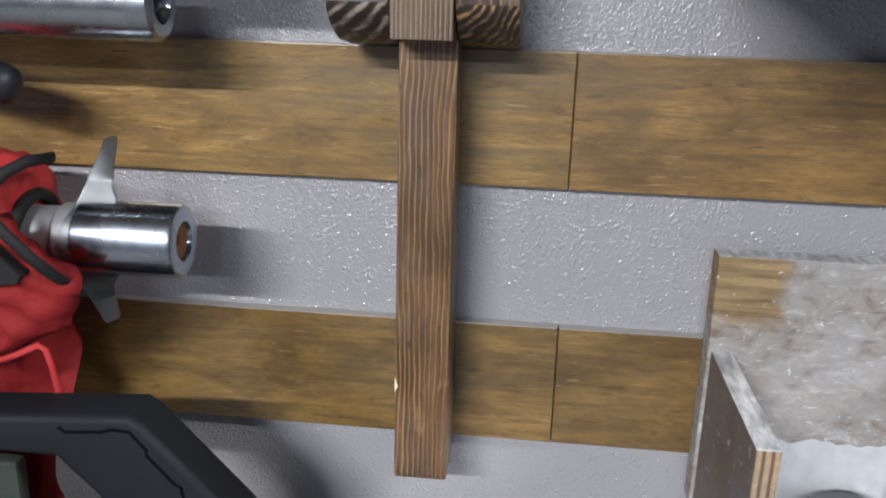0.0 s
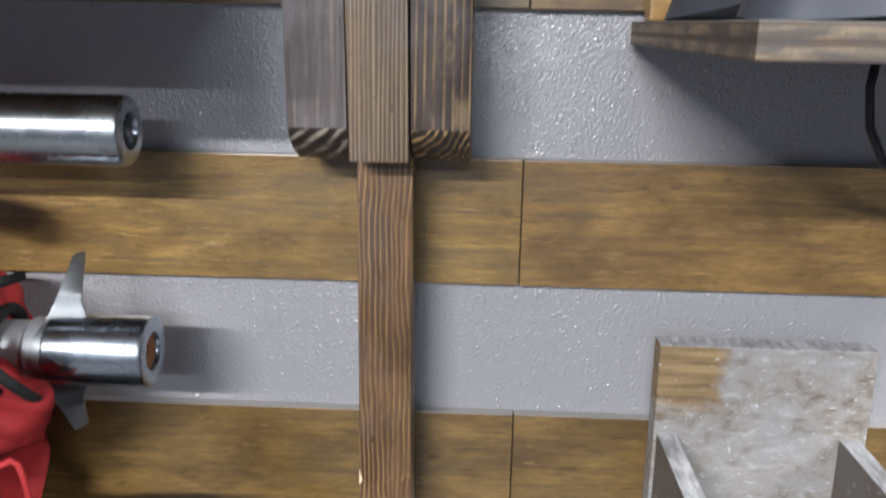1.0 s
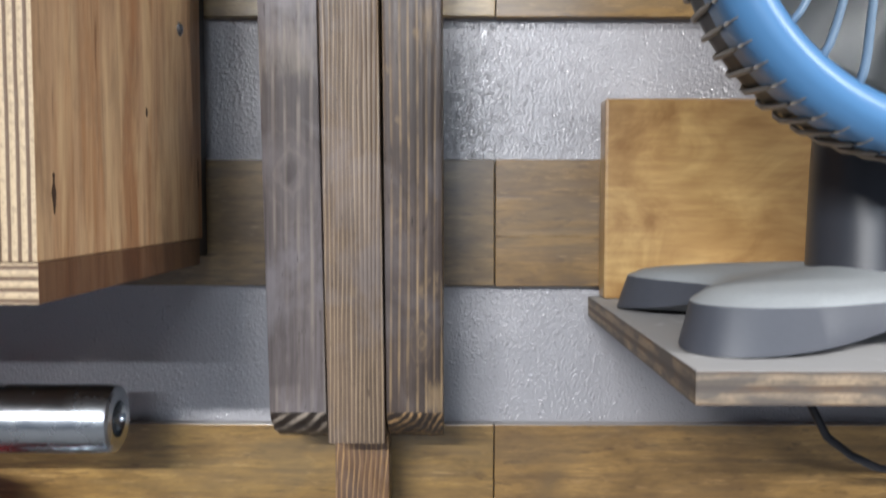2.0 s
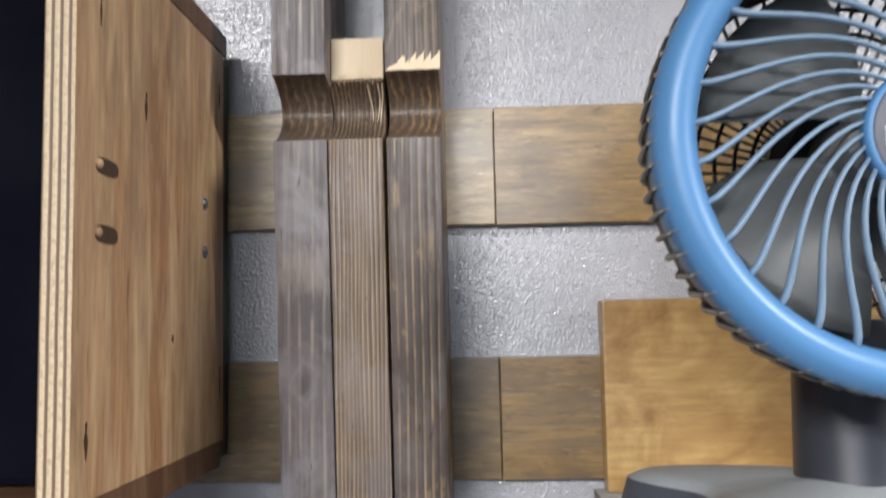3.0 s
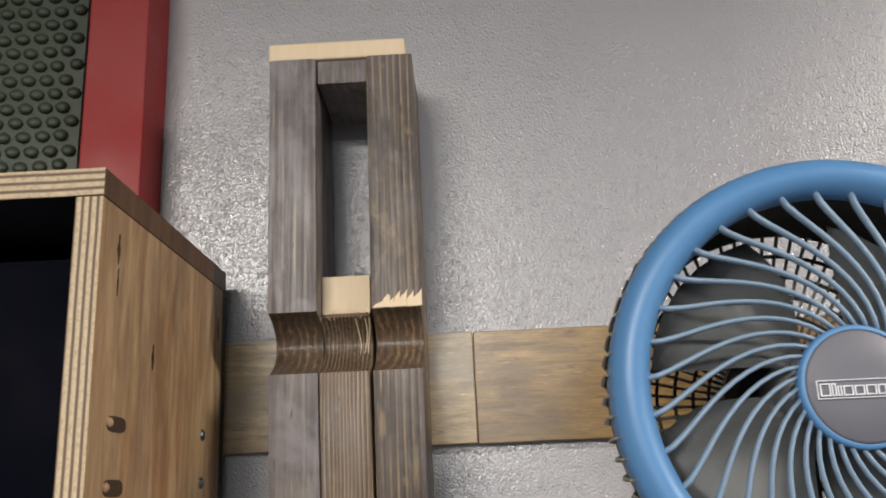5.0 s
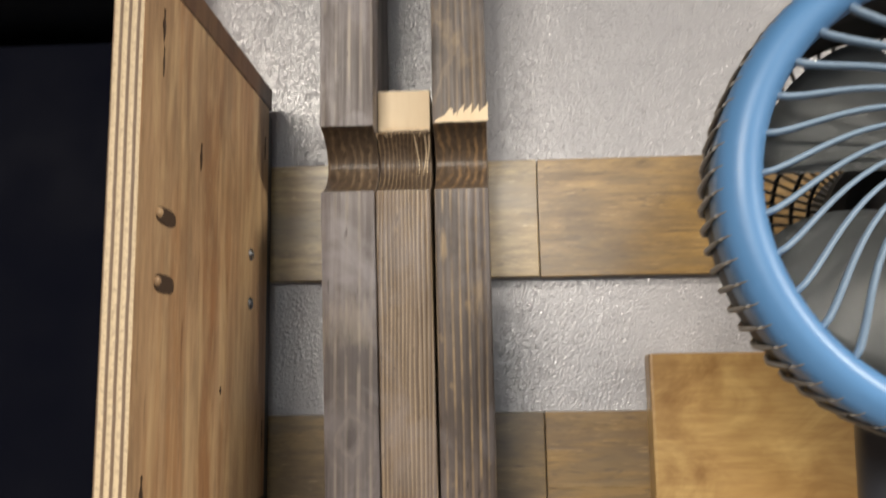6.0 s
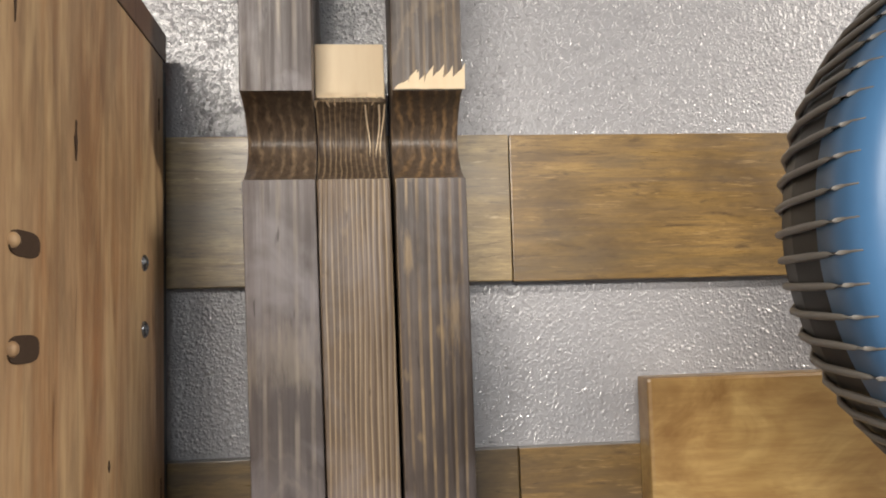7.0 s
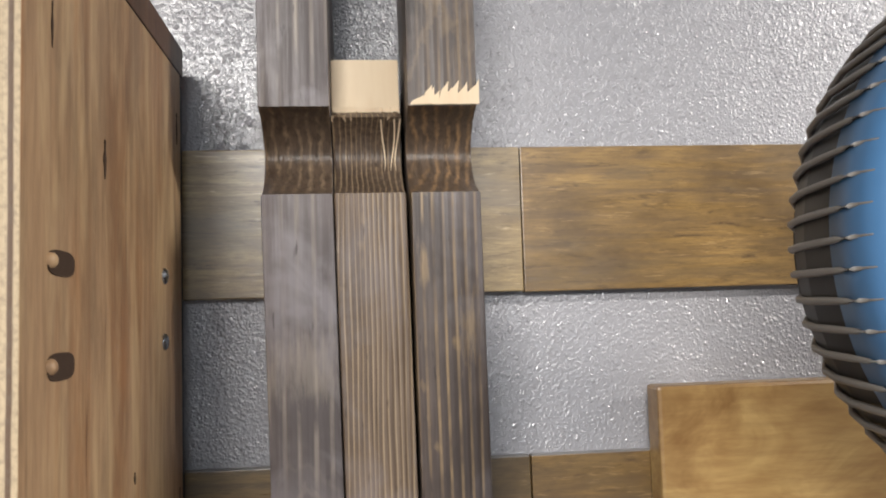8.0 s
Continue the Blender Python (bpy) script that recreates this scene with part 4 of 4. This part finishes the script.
bmesh.ops.solidify(bm, geom=bm.faces[:], thickness=0.002)
part("flap", bm, M_REDCLOTH, bag_part, smooth=True)
part("strap", tube(bmesh.new(), [(-0.2600, -0.126, 1.2380), (-0.2285, -0.126, 1.2499), (-0.2140, -0.125, 1.2569), (-0.2105, -0.124, 1.2542), (-0.2091, -0.122, 1.2432), (-0.2080, -0.120, 1.2276), (-0.2090, -0.112, 1.195), (-0.2060, -0.100, 1.15)], 0.0022, 6), M_REDCLOTH, bag_part, "thin red strap", smooth=True)

# ---------------------------------------------------------------- black handle end
grip = thing("hanging_handle", "black rubber tool handle with a rounded end", "tool handle")
part("grip", spun([(0, 0), (0.006, -0.0008), (0.0105, -0.004), (0.0125, -0.010), (0.013, -0.03), (0.012, -0.2), (0, -0.2)], 32, pose(-0.236, -0.08, 1.4035) @ pose(0, 0, 0, 0, 12, 0) @ X_AXIS), M_BLACK, grip, smooth=True)
part("peg", block(-0.40, -0.385, -0.085, -0.0005, 1.36, 1.372, 0.002), M_STEEL, grip)


# ---------------------------------------------------------------- charcoal tool case
def prism(outline, y0, y1, bevel=0.0):
    """A plate with an outline in (x, z) between two depths."""
    bm = bmesh.new()
    a = [bm.verts.new((x, y0, z)) for x, z in outline]
    b = [bm.verts.new((x, y1, z)) for x, z in outline]
    n = len(outline)
    fa, fb = bm.faces.new(a), bm.faces.new(b)
    for i in range(n):
        bm.faces.new((a[i], a[(i + 1) % n], b[(i + 1) % n], b[i]))
    bmesh.ops.recalc_face_normals(bm, faces=bm.faces)
    if bevel:
        bmesh.ops.bevel(bm, geom=list(fa.edges), offset=bevel, segments=3, affect="EDGES", profile=0.5)
    bmesh.ops.triangulate(bm, faces=[f for f in bm.faces if len(f.verts) > 4])
    return bm


box = thing("tool_case", "charcoal plastic tool case with a stepped groove along its handle", "tool case")
handle = part("handle", prism([(-0.40, 1.2110), (-0.2436, 1.2225), (-0.1480, 1.2290), (-0.1400, 1.2240), (-0.0846, 1.1647), (-0.045, 1.07), (-0.115, 1.07), (-0.1711, 1.1741), (-0.1953, 1.1985), (-0.2300, 1.1985), (-0.40, 1.1860)], -0.152, -0.122, 0.005), M_DARKCASE, box, smooth=False)
smooth_by(handle, 35)
groove = [(-0.1905, 1.2194), (-0.1867, 1.2165), (-0.1644, 1.2184), (-0.1581, 1.2204), (-0.1476, 1.2198), (-0.1380, 1.2089), (-0.1383, 1.2056), (-0.1219, 1.1877), (-0.1190, 1.1868), (-0.1175, 1.1780)]
part("seam", tube(bmesh.new(), [(x, -0.1518, z) for x, z in groove], 0.0011, 5), M_NAVY, handle, "stepped black groove")
part("body", block(-0.42, -0.01, -0.15, -0.02, 0.82, 1.072, 0.01), M_DARKCASE, box)
part("bracket", block(-0.36, -0.30, -0.1215, -0.0005, 1.195, 1.220, 0.002), M_BLACK, box)
part("lining", block(-0.40, -0.2315, -0.135, -0.124, 1.0725, 1.182, 0.003), M_LINING, box, "dark green cloth lining")

# ---------------------------------------------------------------- dusty bin
binbox = thing("dust_bin_holder", "open plywood wall bin caked with grey and white sanding dust", "wall bin")
part("back_plate", block(0.196, 0.3455, -0.0205, -0.0005, 1.12, 1.306, 0.0015), [M_BIN, M_WORN], binbox, slot=lambda f: 1 if f.normal.z > 0.5 else 0)
M_EDGE_B = ply_edge("plywood_edge_bin", 0, 0.1985, 0.0024, 0.3, (0.40, 0.29, 0.18))
for x in (0.1985, 0.3265):
    part("side_panel", prism([(x, 1.12), (x + 0.0135, 1.12), (x + 0.0135, 1.2395), (x, 1.2395)], -0.150, -0.021, 0.0012), [M_BINSIDE, M_WORN, M_EDGE_B], binbox, slot=lambda f: 1 if f.normal.z > 0.5 else (2 if f.normal.y < -0.5 else 0))
part("bottom", block(0.2122, 0.3263, -0.150, -0.021, 1.12, 1.132, 0.0), M_BINSIDE, binbox)
part("front_panel", block(0.2122, 0.3263, -0.150, -0.138, 1.1322, 1.172, 0.001), M_BINSIDE, binbox)
# drifted dust in the bin
bm = bmesh.new()
grid = []
for i in range(49):
    row = []
    for j in range(49):
        u, v = i / 48, j / 48
        x, y = 0.2124 + 0.1138 * u, -0.0212 - 0.1165 * v
        edge = max(0.9 * math.exp(-u * 9), math.exp(-(1 - u) * 14), math.exp(-v * 10))
        z = 1.134 + 0.046 * edge ** 1.3 + 0.006 * noise.noise(Vector((x * 45, y * 45, 0.3))) + 0.0025 * noise.noise(Vector((x * 130, y * 130, 2.3)))
        row.append(bm.verts.new((x, y, z)))
    grid.append(row)
for i in range(48):
    for j in range(48):
        bm.faces.new((grid[i][j], grid[i + 1][j], grid[i + 1][j + 1], grid[i][j + 1]))
bmesh.ops.recalc_face_normals(bm, faces=bm.faces)
part("dust", bm, M_DUST, binbox, "drifted white sanding dust", smooth=True)
M_DISC = plain("grey_abrasive", (0.13, 0.14, 0.15), 0.85, grain=900, vary=0.25, bumpy=0.5)
tagged(part("sanding_disc", spun([(0.003, 0.0), (0.034, 0.0), (0.036, 0.003), (0.034, 0.007), (0.003, 0.007)], 40, pose(0.2775, -0.092, 1.1500, 14, -6, 0)), M_DISC), "grey abrasive disc lying in the dusty bin", "sanding disc")

# ---------------------------------------------------------------- planks on the wall
rnd = random.Random(11)
ROWS = ((1.15, M_DEEP, M_DEEP), (1.34, M_GOLD, M_BROWN), (1.53, M_OLIVE, M_TAN), (1.72, M_PALE, M_TAN))
for z0, left_wood, right_wood in ROWS:
    for x0, x1, wood in ((-1.103, 0.0966, left_wood), (0.0974, 1.297, right_wood)):
        lift = rnd.uniform(-0.0006, 0.0)
        part("plank", block(x0, x1, lift, WALL_Y - 0.0003, z0 + rnd.uniform(-0.0004, 0.0004), z0 + 0.09, 0.0007), [wood, M_PLANKTOP], wall_north, slot=lambda f: 1 if f.normal.z > 0.9 else 0)
